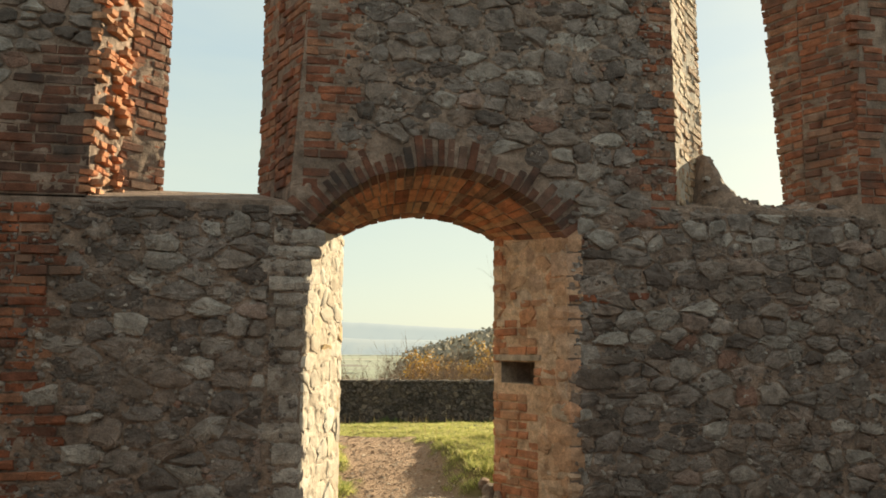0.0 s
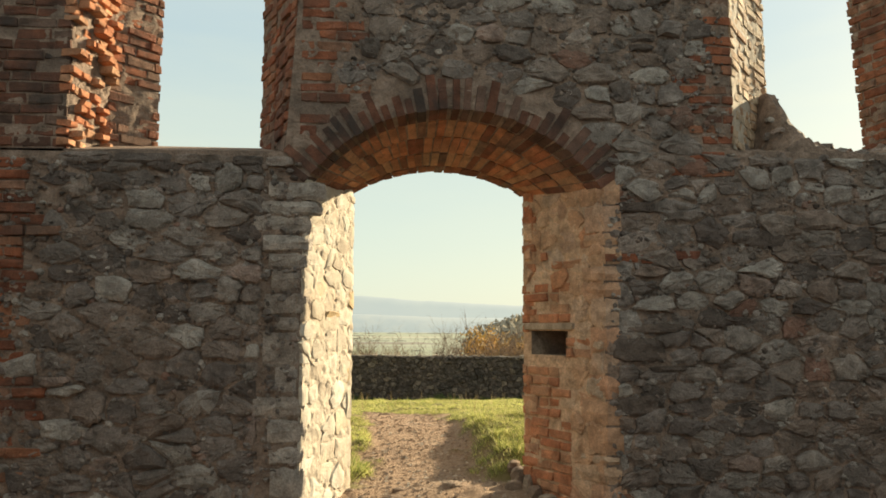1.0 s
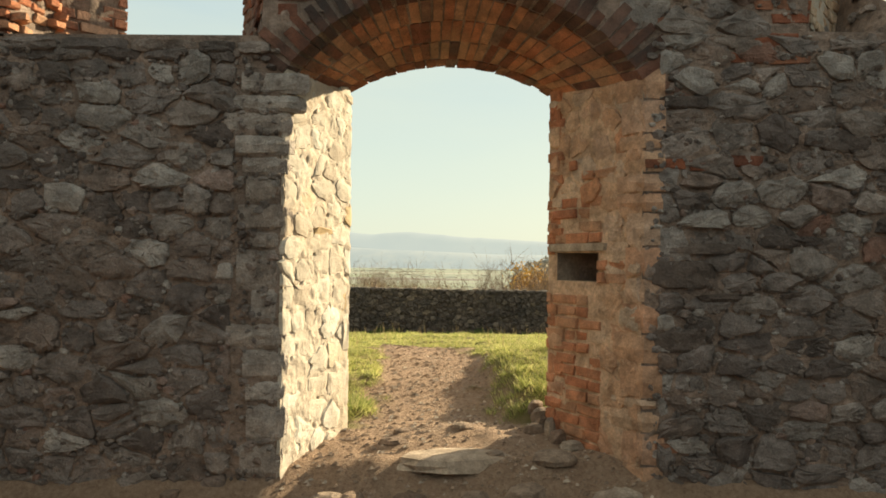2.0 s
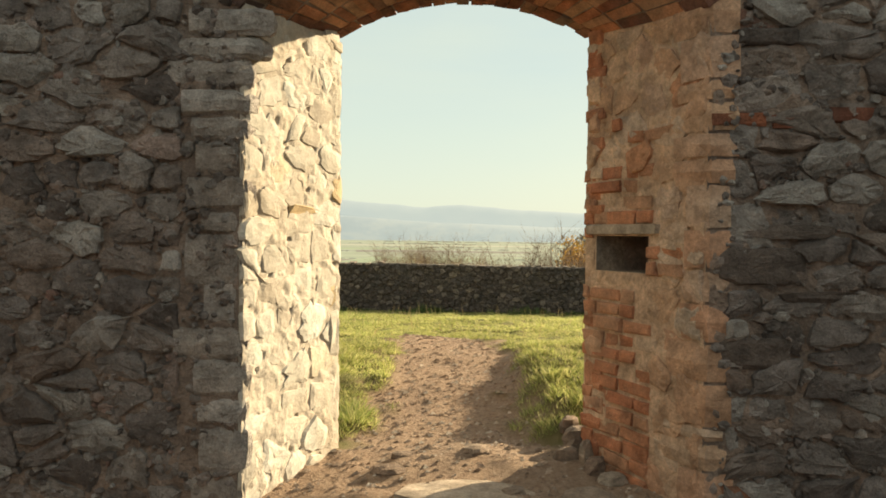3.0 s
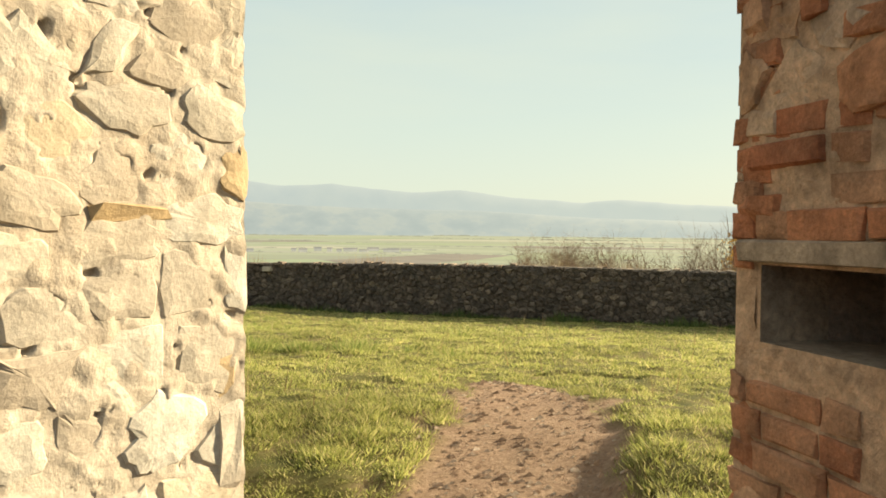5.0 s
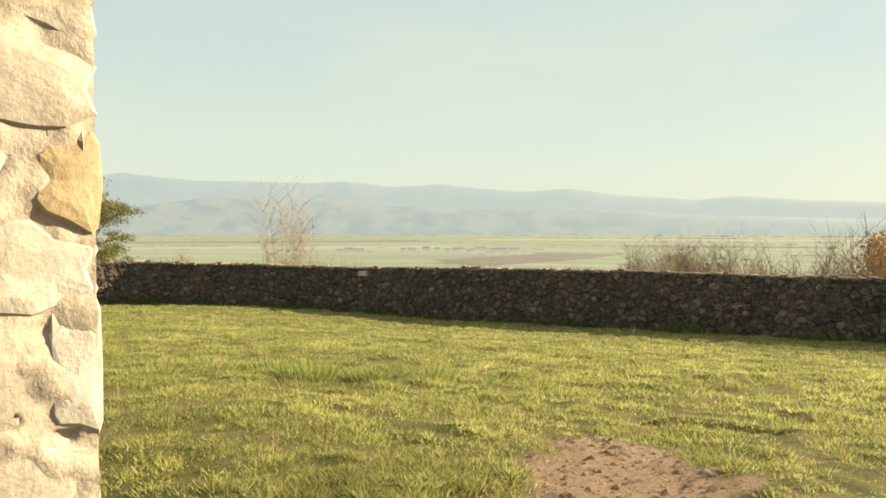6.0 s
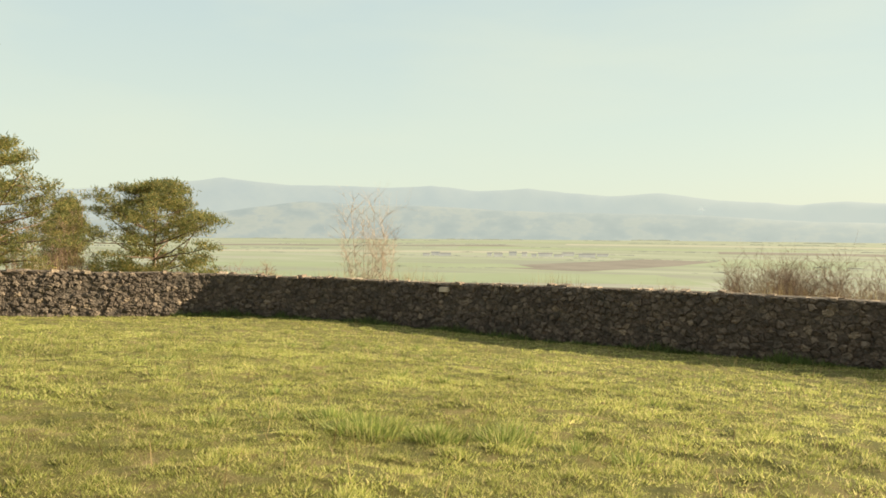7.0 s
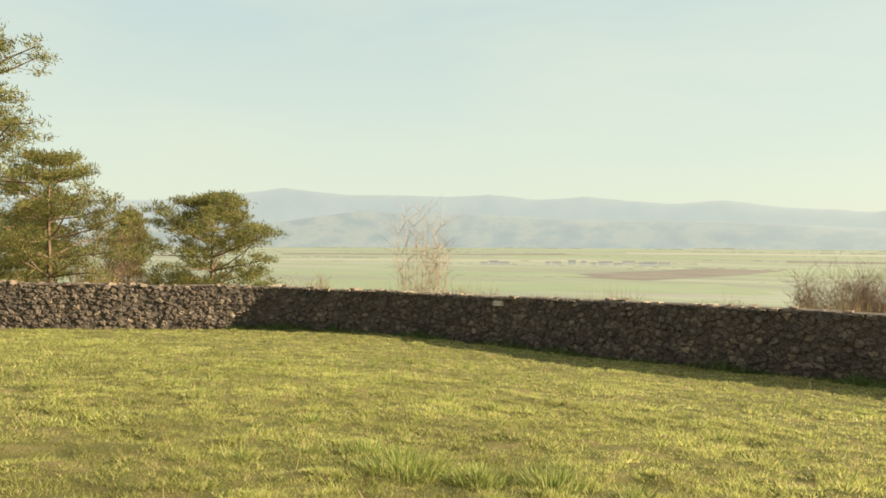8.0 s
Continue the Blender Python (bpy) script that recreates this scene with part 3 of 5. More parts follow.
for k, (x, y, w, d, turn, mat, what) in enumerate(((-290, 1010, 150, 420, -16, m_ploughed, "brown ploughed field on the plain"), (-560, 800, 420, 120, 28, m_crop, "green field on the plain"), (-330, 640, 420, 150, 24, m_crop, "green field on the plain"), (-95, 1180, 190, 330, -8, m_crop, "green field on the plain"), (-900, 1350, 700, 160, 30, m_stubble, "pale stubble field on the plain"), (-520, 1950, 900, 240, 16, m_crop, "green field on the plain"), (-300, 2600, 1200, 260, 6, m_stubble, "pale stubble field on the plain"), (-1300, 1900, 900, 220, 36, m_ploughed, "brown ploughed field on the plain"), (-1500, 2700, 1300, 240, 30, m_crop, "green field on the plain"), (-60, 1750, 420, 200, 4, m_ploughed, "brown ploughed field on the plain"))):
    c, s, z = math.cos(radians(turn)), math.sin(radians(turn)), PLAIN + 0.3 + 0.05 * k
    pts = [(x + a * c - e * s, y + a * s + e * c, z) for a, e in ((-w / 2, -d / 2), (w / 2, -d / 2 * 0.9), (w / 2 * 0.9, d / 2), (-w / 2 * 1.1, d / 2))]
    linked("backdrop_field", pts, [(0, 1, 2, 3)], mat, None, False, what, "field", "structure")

# The farm glows too, with daylight and haze in its emission colours.
m_render_wall = glowing_backdrop("distant_render", [(0.3, (0.42, 0.44, 0.43)), (0.7, (0.56, 0.57, 0.53))], 0.05, GLOW)
m_far_roof = glowing_backdrop("distant_roof", [(0.3, (0.27, 0.30, 0.31)), (0.7, (0.38, 0.36, 0.34))], 0.05, GLOW)


def farm_building(x, y, w, d, h, turn):
    base = new("farm_building")
    base.matrix_world = pose(x, y, PLAIN, 0, 0, turn)
    tagged(base, "distant pale farm building with a pitched roof", "building", "farm on the plain")
    a, c = w / 2, d / 2
    linked("wall", [(-a, -c, 0), (a, -c, 0), (a, c, 0), (-a, c, 0), (-a, -c, h), (a, -c, h), (a, c, h), (-a, c, h), (-a, 0, h * 1.45), (a, 0, h * 1.45)],
           [(0, 1, 5, 4), (1, 2, 6, 9, 5), (2, 3, 7, 6), (3, 0, 4, 8, 7)], m_render_wall, base)
    a, c = a + 0.5, c + 0.6
    linked("roof", [(-a, -c, h * 0.95), (a, -c, h * 0.95), (a, 0, h * 1.55), (-a, 0, h * 1.55), (-a, c, h * 0.95), (a, c, h * 0.95)],
           [(0, 1, 2, 3), (3, 2, 5, 4)], m_far_roof, base)


for i in range(14):
    a = radians(17 + i * 0.86 + 0.5 * RNG.random() if i < 11 else 29.2 + 0.7 * (i - 11))
    d = 1330 + 70 * RNG.random()
    farm_building(-d * math.sin(a), d * math.cos(a), 8 + 20 * RNG.random() ** 2, 9, 3.0 + 2.4 * RNG.random(), math.degrees(a) + 30 * (RNG.random() - 0.5))


# Tree lines share the glow; their hazy paleness is painted.
m_hedge = glowing_backdrop("distant_trees", [(0.35, (0.36, 0.39, 0.33)), (0.65, (0.45, 0.47, 0.39))], 0.02, GLOW)
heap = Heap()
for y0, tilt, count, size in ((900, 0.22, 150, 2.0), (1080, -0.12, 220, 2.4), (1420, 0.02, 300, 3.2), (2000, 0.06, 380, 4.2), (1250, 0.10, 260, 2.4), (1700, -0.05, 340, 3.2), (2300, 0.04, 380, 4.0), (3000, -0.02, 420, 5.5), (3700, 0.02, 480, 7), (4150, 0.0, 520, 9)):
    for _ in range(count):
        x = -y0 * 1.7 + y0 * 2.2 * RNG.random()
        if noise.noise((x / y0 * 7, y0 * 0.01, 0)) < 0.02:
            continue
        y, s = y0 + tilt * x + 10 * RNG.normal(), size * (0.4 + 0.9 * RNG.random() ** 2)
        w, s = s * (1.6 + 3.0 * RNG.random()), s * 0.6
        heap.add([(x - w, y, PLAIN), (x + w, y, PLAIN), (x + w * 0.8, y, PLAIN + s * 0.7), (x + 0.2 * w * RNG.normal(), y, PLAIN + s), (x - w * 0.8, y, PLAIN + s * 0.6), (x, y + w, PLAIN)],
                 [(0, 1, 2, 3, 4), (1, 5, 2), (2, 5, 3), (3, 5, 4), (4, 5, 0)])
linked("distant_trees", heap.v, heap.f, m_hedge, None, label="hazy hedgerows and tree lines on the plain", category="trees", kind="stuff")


# ---- the far field wall ----
LINE = [Vector(p) for p in ((26, 25.4), (8, 25.0), (-3, 25.5), (-10, 25.8), (-16.2, 23.4), (-19.2, 16.9), (-22.5, 9.5))]
RUN = [0.0]
for a, c in zip(LINE, LINE[1:]):
    RUN.append(RUN[-1] + (c - a).length)


ON_LINE = {}


def on_line(u):
    key = round(u, 2)
    if key not in ON_LINE:
        ON_LINE[key] = line_at(key)
    return ON_LINE[key]


def line_at(u):
    """Place and normal (towards the ruin) of the field wall u metres along it; the bends are eased."""
    def at(q):
        q = max(0.0, min(q, RUN[-1] - 0.001))
        i = max(k for k in range(len(LINE) - 1) if RUN[k] <= q)
        return LINE[i].lerp(LINE[i + 1], (q - RUN[i]) / (RUN[i + 1] - RUN[i]))
    p = (at(u - 0.5) + at(u) + at(u + 0.5)) / 3
    d = (at(u + 0.5) - at(u - 0.5)).normalized()
    return p, Vector((-d.y, d.x))


def wall_head(u):
    return lerp(u, RUN, [0.42, 0.36, 0.43, 0.34, 0.50, 0.80, 0.95]) + 0.05 * noise.noise((u * 0.6, 0, 2))


SPAN = {}


def field_place(u, v, d):
    key = round(u, 2)
    if key not in SPAN:
        q = on_line(u)[0]
        SPAN[key] = ground_z(q.x, q.y) - 0.25, wall_head(u)
    (p, nn), (lo, hi) = on_line(u), SPAN[key]
    return p.x + nn.x * d, p.y + nn.y * d, lo + (hi - lo) * v / 1.7


us = list(np.arange(0, RUN[-1], 0.5))
v, fa = [], []
for u in us:
    v += [field_place(u, 0, 0), field_place(u, 1.7, 0), field_place(u, 1.7, -0.5), field_place(u, 0, -0.5)]
for i in range(len(us) - 1):
    q = 4 * i
    fa += [(q + k, q + 4 + k, q + 4 + (k + 1) % 4, q + (k + 1) % 4) for k in range(4)]
field_wall = linked("wall_field", v, fa, m_field, None, kind="structure", label="low dark dry-stone boundary wall across the grass", category="wall")
cells = rubble_cells(8, RUN[-1] - 3, 0, 1.7, 0.04, 0.095, 1.15, None, 6)
lay(field_wall, "stone", [stone(c, 0.007, 0.01 + 0.06 * RNG.random(), 0.5, 0.4, 0.7) for c in cells], m_field, m_field_set, lambda u, w: abs(u - 34), field_place, 300, "stones")
heap = Heap()
for u in np.arange(6, RUN[-1] - 2, 0.13):  # loose coping stones
    w, h, dd = 0.1 + 0.12 * RNG.random(), 0.02 + 0.07 * RNG.random() ** 2, -0.05 - 0.3 * RNG.random()
    c = np.array([(-w, -w), (w, -w), (w, w), (-w, w)]) * (0.7 + 0.4 * RNG.random((4, 1))) * (0.5, 1)
    hs = 0.6 + 0.8 * RNG.random(4)
    pts = [field_place(u + a, 1.66, dd + e) for a, e in c] 
    heap.add(pts + [(x, y, z + h * q) for (x, y, z), q in zip(pts, hs)], [(0, 1, 5, 4), (1, 2, 6, 5), (2, 3, 7, 6), (3, 0, 4, 7), (4, 5, 6, 7)])
# Lighter tones than the wall's: the light its tops catch is painted in.
m_coping = pieces_material("coping_stone", [(0.0, (0.14, 0.11, 0.095)), (0.6, (0.27, 0.21, 0.17)), (1.0, (0.42, 0.33, 0.26))], (0.12, 0.11, 0.08), 0.5, island=True)
linked("coping", heap.v, heap.f, m_coping, field_wall, kind="stuff")
u = RUN[3] - 0.45
v, fa = brick_piece(u, 1.52, 0.30, 0.15, 0.13)
linked("pale_block", [field_place(*p) for p in v], fa, m_pale, field_wall, label="single pale block set high in the wall")


# ---- trees and shrubs ----
def stick(heap, a, c, r0, r1, sides=5):
    """A tapered, slightly crooked rod from a to c."""
    a, c = Vector(a), Vector(c)
    d = (c - a).normalized()
    s = d.orthogonal().normalized()
    t = d.cross(s)
    v = []
    for p, r in ((a, r0), (c, r1)):
        v += [tuple(p + (s * math.cos(k * math.tau / sides) + t * math.sin(k * math.tau / sides)) * r) for k in range(sides)]
    heap.add(v, [(k, (k + 1) % sides, sides + (k + 1) % sides, sides + k) for k in range(sides)] + [tuple(range(2 * sides - 1, sides - 1, -1))])


def limb(heap, start, way, length, r, bend=0.25, steps=4, lift=0.0):
    """A crooked limb; returns the points along it."""
    pts, p, d = [Vector(start)], Vector(start), Vector(way).normalized()
    for k in range(steps):
        d = (d + Vector((RNG.random() - 0.5, RNG.random() - 0.5, RNG.random() - 0.5 + lift)) * bend).normalized()
        q = p + d * length / steps
        stick(heap, p, q, r * (1 - k / steps * 0.8), r * (1 - (k + 1) / steps * 0.8))
        p = q
        pts.append(q)
    return pts


def needles(heap, p, size, n):
    """A tuft of needles: narrow blades that fan out and up."""
    for _ in range(n):
        d = Vector((RNG.normal(), RNG.normal(), RNG.normal() * 0.5 + 0.6)).normalized()
        s = d.orthogonal().normalized() * size * 0.11
        e = Vector(p) + Vector((RNG.normal(), RNG.normal(), RNG.normal() * 0.5)) * size * 1.0
        heap.add([tuple(e - s), tuple(e + s), tuple(e + d * size)], [(0, 1, 2)])


def pine(x, y, height, spread_r, crown_from, tufts, label, lean=0.0, open_crown=False):
    z = ground_z(x, y) - 0.1
    root = new("pine_tree")
    root.location = (x, y, z)
    tagged(root, label, "tree", "pines beyond the field wall")
    stem, wood, green = Heap(), Heap(), Heap()
    trunk = limb(stem, (0, 0, 0), (lean, 0, 1), height * 0.93, 0.02 * height, 0.10, 8, 0.25)
    tips = []
    whorls = 8
    for k in range(whorls):
        f = crown_from + (0.97 - crown_from) * k / (whorls - 1)
        base = trunk[min(7, int(f * 8))].lerp(trunk[min(8, int(f * 8) + 1)], f * 8 % 1)
        reach = spread_r * math.sin(math.pi * (0.30 + 0.62 * (f - crown_from) / (1 - crown_from)))
        for j in range(7):
            a = j * math.tau / 7 + k * 1.1 + 1.2 * RNG.random()
            ln = reach * (0.45 + 0.6 * RNG.random())
            pts = limb(wood, base, (math.cos(a), math.sin(a), 0.1 + 0.25 * RNG.random()), ln, 0.007 * height, 0.42, 4, 0.10)
            for p, q in zip(pts[2:], pts[3:]):
                for _ in range(3 if not open_crown else 2):
                    m = p.lerp(q, RNG.random())
                    side = Vector((RNG.normal(), RNG.normal(), 0.32 * RNG.normal() + 0.12)).normalized() * ln * 0.24
                    stick(wood, m, m + side, 0.012, 0.005, 3)
                    tips.append(m + side)
            tips.append(pts[-1])
    for p in tips:
        needles(green, p, 0.14 + 0.05 * RNG.random(), 2 * tufts)
    bole = linked("trunk", stem.v, stem.f, m_bark, root)
    linked("bough", wood.v, wood.f, m_bark, bole, label="crooked grey-brown bough work with fine twigs", kind="stuff")
    linked("crown", green.v, green.f, m_needles, root)
    return root


pine(-24.3, 27.6, 5.3, 3.3, 0.18, 34, "rounded dark green pine with a broad dense crown")
pine(-32.3, 29.2, 5.2, 1.1, 0.40, 24, "small dark pine with a pointed top")
pine(-24.8, 21.3, 5.9, 2.8, 0.14, 28, "ragged yellow-green pine with layered boughs")
pine(-24.6, 18.3, 10.2, 3.5, 0.46, 28, "tall open pine with bare gaps between its boughs", 0.06, True)
pine(-28.5, 22.4, 4.4, 1.6, 0.2, 26, "low spreading pine behind the boundary wall")


def bare_shrub(name, x, y, height, width, stems, mat, label, twigs=15, upright=0.8, r=0.014, group="bare shrubs beyond the field wall"):
    """A leafless shrub or young tree: stems that fork into fine twigs."""
    z = ground_z(x, y) - 0.1
    heap = Heap()
    for i in range(stems):
        a, o = RNG.random() * math.tau, width * 0.5 * math.sqrt(RNG.random())
        foot = (o * math.cos(a) * 0.6, o * math.sin(a) * 0.6, 0)
        h = height * (0.6 + 0.42 * RNG.random()) * math.sqrt(max(0.1, 1 - (o / width * 1.5) ** 2))
        pts = limb(heap, foot, (math.cos(a) * (1 - upright) * 2, math.sin(a) * (1 - upright) * 2, 1), h, r, 0.22 if upright < 0.9 else 0.09, 5, 0.1)
        for k in range(1, 6):
            for _ in range(max(1, twigs // 5)):
                d = Vector((RNG.normal(), RNG.normal(), 0.9 + RNG.random())).normalized()
                ln = h * (0.14 + 0.14 * RNG.random())
                m = pts[k]
                stick(heap, m, m + d * ln, r * 0.4, r * 0.15, 3)
                for _ in range(2):
                    e = (d + Vector((RNG.normal(), RNG.normal(), RNG.normal())) * 0.5).normalized()
                    s = m + d * ln * (0.4 + 0.5 * RNG.random())
                    stick(heap, s, s + e * ln * 0.7, r * 0.25, r * 0.1, 3)
    ob = linked(name, heap.v, heap.f, mat, None, label=label, category="shrub")
    ob.location = (x, y, z)
    ob["group"] = group
    return ob


bare_shrub("bare_birch", -14.7, 29.2, 4.3, 2.4, 20, m_pale_bark, "slender leafless pale-barked birch clump", 25, 0.95, 0.015, "bare trees")
bare_shrub("bare_bush", -2.5, 39.2, 3.6, 2.2, 150, m_twig, "rounded leafless grey-brown bush", 20)
bare_shrub("bare_bush", -0.9, 39.4, 3.7, 2.3, 150, m_twig, "rounded leafless grey-brown bush", 20)
bare_shrub("bare_bush", 1.2, 40.0, 2.4, 2.6, 110, m_twig, "low leafless brown bush", 20)
bare_shrub("bare_bush", -27.0, 26.0, 2.2, 2.6, 110, m_twig, "pinkish leafless bush between the pines", 20)
bare_shrub("bare_bush", -25.5, 23.6, 3.4, 2.2, 40, m_twig, "grey leafless bush between the pines", 20)
# The three tallest stand unseen at the right, raised to shade the grass.
for x, y, h, w in ((2.4, 34, 3.1, 2.6), (5.0, 34.6, 3.4, 2.8), (7.6, 35, 3.7, 3.0), (10.4, 36, 4.0, 3.2), (13.4, 37, 4.6, 3.4), (16.5, 37, 4.4, 3.4), (-7.4, 30.5, 1.7, 1.8), (-10.2, 30.2, 1.6, 1.5), (-12.8, 29.8, 1.7, 1.4), (1.0, 28.6, 1.9, 1.8), (3.6, 28.4, 2.2, 2.0), (-1.6, 28.8, 1.8, 1.7), (-4.6, 29.4, 1.7, 1.6), (6.2, 28.6, 2.6, 2.2), (10.6, 28.6, 6.6, 2.8), (12.6, 29.4, 7.4, 3.4), (15.0, 30.0, 7.6, 3.6), (10.5, 31.5, 4.6, 3.0), (-19.5, 28.3, 1.8, 1.4)):
    bare_shrub("bare_bush", x, y, h, w, 80, m_twig, "brown leafless brush along the boundary wall", 15)
bare_shrub("bare_tree", 7.0, 42, 5.6, 2.2, 6, m_twig, "thin leafless tree above the brush", 20, 0.85, 0.03, "bare trees")
bare_shrub("bare_tree", 5.6, 43, 5.0, 1.8, 5, m_twig, "thin leafless tree above the brush", 20, 0.85, 0.028, "bare trees")


def leafy_tree(x, y, height, width, leaves, label):
    z = ground_z(x, y) - 0.1
    root = new("autumn_tree")
    root.location = (x, y, z)
    tagged(root, label, "tree", "autumn trees")
    wood, green = Heap(), Heap()
    for _ in range(7):
        a = RNG.random() * math.tau
        pts = limb(wood, (0, 0, 0), (0.35 * math.cos(a), 0.35 * math.sin(a), 1), height * (0.7 + 0.3 * RNG.random()), 0.05, 0.2, 6, 0.2)
        for p in pts[2:]:
            for _ in range(5):
                e = p + Vector((RNG.normal(), RNG.normal(), RNG.normal() * 0.8)) * width * 0.22
                stick(wood, p, e, 0.012, 0.005, 3)
                for _ in range(leaves):
                    c = e + Vector((RNG.normal(), RNG.normal(), RNG.normal())) * 0.22
                    u = Vector((RNG.normal(), RNG.normal(), RNG.normal())).normalized() * 0.10
                    w = u.orthogonal().normalized() * 0.05
                    green.add([tuple(c - u), tuple(c + w), tuple(c + u), tuple(c - w)], [(0, 1, 2, 3)])
    linked("trunk", wood.v, wood.f, m_bark, root)
    linked("crown", green.v, green.f, m_yellow, root)


leafy_tree(6.7, 47, 4.2, 2.6, 34, "golden yellow autumn tree beyond the boundary wall")
leafy_tree(8.5, 48, 4.3, 2.0, 22, "half-bare orange autumn tree beyond the boundary wall")
leafy_tree(10.4, 47.5, 4.6, 2.6, 34, "golden autumn tree beside bare brush")

# wooded rise to the right of the view
# Wood tones lightened for distance: the haze is in the base colour.
m_wood = pieces_material("far_wood", [(0.0, (0.26, 0.24, 0.20)), (0.8, (0.36, 0.31, 0.24)), (1.0, (0.46, 0.36, 0.22))], (0.28, 0.27, 0.21), 0.5, island=True)
heap = Heap()
for _ in range(1900):
    x, y = 24 + 90 * RNG.random(), 150 + 50 * RNG.random()
    top = lerp(x, [24, 28, 40, 60, 120], [-2, 1.5, 5.2, 10, 17])
    for _ in range(7):
        c = Vector((x + 1.2 * RNG.normal(), y + 1.2 * RNG.normal(), top - 5 * RNG.random() - 0.6))
        u = Vector((RNG.normal(), RNG.normal(), RNG.normal())).normalized() * 0.7
        w = u.orthogonal().normalized() * 0.5
        heap.add([tuple(c - u), tuple(c + w), tuple(c + u), tuple(c - w)], [(0, 1, 2, 3)])
linked("distant_wood", heap.v, heap.f, m_wood, None, label="dark olive wooded rise beyond the brush", category="woods", kind="stuff")
v, fa = [], []
hx = spread((10, 160, 6))
for y in (110, 150, 200, 260):
    v += [(x, y, ground_z(x, y) - 0.5 if y in (110, 260) else lerp(x, [10, 24, 40, 60, 120, 160], [-40, -8, 0, 5, 12, 13])) for x in hx]
w = len(hx)
fa = [(r * w + c, r * w + c + 1, (r + 1) * w + c + 1, (r + 1) * w + c) for r in range(3) for c in range(w - 1)]
linked("backdrop_rise", v, fa, m_wood, None, True, "rising ground beneath the distant wood", "hill", "structure")


# ---- grass ----
def soup(name, tri, mat, label, category):
    """Loose triangles, three rows each, as one mesh of stuff."""
    n = len(tri) // 3
    me = bpy.data.meshes.new(name)
    me.vertices.add(3 * n)
    me.vertices.foreach_set("co", np.asarray(tri, np.float32).ravel())
    me.loops.add(3 * n)
    me.loops.foreach_set("vertex_index", np.arange(3 * n, dtype=np.int32))
    me.polygons.add(n)
    me.polygons.foreach_set("loop_start", np.arange(0, 3 * n, 3, dtype=np.int32))
    me.update()
    me.validate()
    me.materials.append(mat)
    return tagged(new(name, me), label, category, "", "stuff")


def blades(x0, x1, y0, y1, count, tall, slim, tuft=5):
    broad = slim * 1.6
    out = []
    n = count // tuft
    X, Y = x0 + (x1 - x0) * RNG.random(n), y0 + (y1 - y0) * RNG.random(n)
    for x, y in zip(X, Y):
        bb = bare(x, y) if y < 12 else 0.0
        if RNG.random() < bb * 1.3 or (bb > 0.5):
            continue
        k = 0.5 + 0.45 * noise.noise((x * 0.9, y * 0.9, 7)) + 0.7 * noise.noise((x * 3.3, y * 3.3, 2)) + 0.7 * noise.noise((x * 8, y * 8, 4))
        if k < -0.15:
            continue
        z = ground_z(x, y) - 0.01
        h = tall * (0.42 + 1.4 * max(0.0, k - 0.1))
        if y < 8.3 and x < 0.5:
            h *= 1.25
        leafy = y < 12 and noise.noise((x * 1.9, y * 1.9, 11)) + 0.5 * noise.noise((x * 6, y * 6, 12)) > 0.22
        for _ in range(tuft):
            a, b2 = RNG.random(2) * math.tau
            wide = broad if leafy else slim
            o, ln = 0.045 * RNG.random(), h * (0.5 + 0.8 * RNG.random())
            px, py = x + o * math.cos(b2), y + o * math.sin(b2)
            lean = ln * (0.25 + 1.1 * RNG.random())
            cx, cy = math.cos(b2) * lean, math.sin(b2) * lean
            wx, wy = math.cos(a) * wide, math.sin(a) * wide
            out += [(px - wx, py - wy, z), (px + wx, py + wy, z), (px + cx, py + cy, z + ln)]
    return out


tri = blades(-5.5, 3.6, 7.4, 12, 230000, 0.030, 0.0038)
tri += blades(-0.9, 3.0, 7.4, 9.8, 70000, 0.042, 0.0029)
tri += blades(-9, 4, 12, 17, 200000, 0.036, 0.0052)
tri += blades(-19, 11, 17, 25.4, 200000, 0.036, 0.0085)
tri += blades(-15, -5.5, 8, 12, 70000, 0.038, 0.0062)
tri += blades(-18, -9, 12, 17, 65000, 0.044, 0.0075)
soup("grass", tri, m_grass, "short sunlit yellow-green turf grass", "grass")
tri = []
for cx, cy, r, n in ((-2.65, 12.15, 0.36, 900), (-2.05, 12.3, 0.26, 600), (-3.3, 12.5, 0.22, 260), (-1.6, 12.6, 0.28, 500), *[(-9 + 9 * RNG.random(), 11.5 + 9 * RNG.random(), 0.08 + 0.12 * RNG.random(), 60) for _ in range(40)], (0.15, 7.7, 0.18, 160)):
    for _ in range(n):
        a, o = RNG.random() * math.tau, r * RNG.random()
        x, y = cx + o * math.cos(a), cy + o * math.sin(a)
        z, ln, d = ground_z(x, y), (0.05 + 0.08 * RNG.random()) * (0.7 if cy < 9 else 1), RNG.random() * math.tau
        wx, wy, q = 0.006 * math.cos(d), 0.006 * math.sin(d), 0.14 * RNG.random()
        tri += [(x - wx, y - wy, z), (x + wx, y + wy, z), (x + q * math.cos(a), y + q * math.sin(a), z + ln)]
soup("tall_grass", tri, m_rank, "taller tufts of rank grass in the turf", "grass")
tri = []
for _ in range(900):
    x, y = -12 + 20 * RNG.random(), 9 + 16 * RNG.random()
    if bare(x, y) > 0.3 and y < 12:
        continue
    z, ln, d = ground_z(x, y), 0.1 + 0.2 * RNG.random(), RNG.random() * math.tau
    wx, wy = 0.005 * math.cos(d), 0.005 * math.sin(d)
    tri += [(x - wx, y - wy, z), (x + wx, y + wy, z), (x + 0.06 * RNG.normal(), y + 0.06 * RNG.normal(), z + ln)]
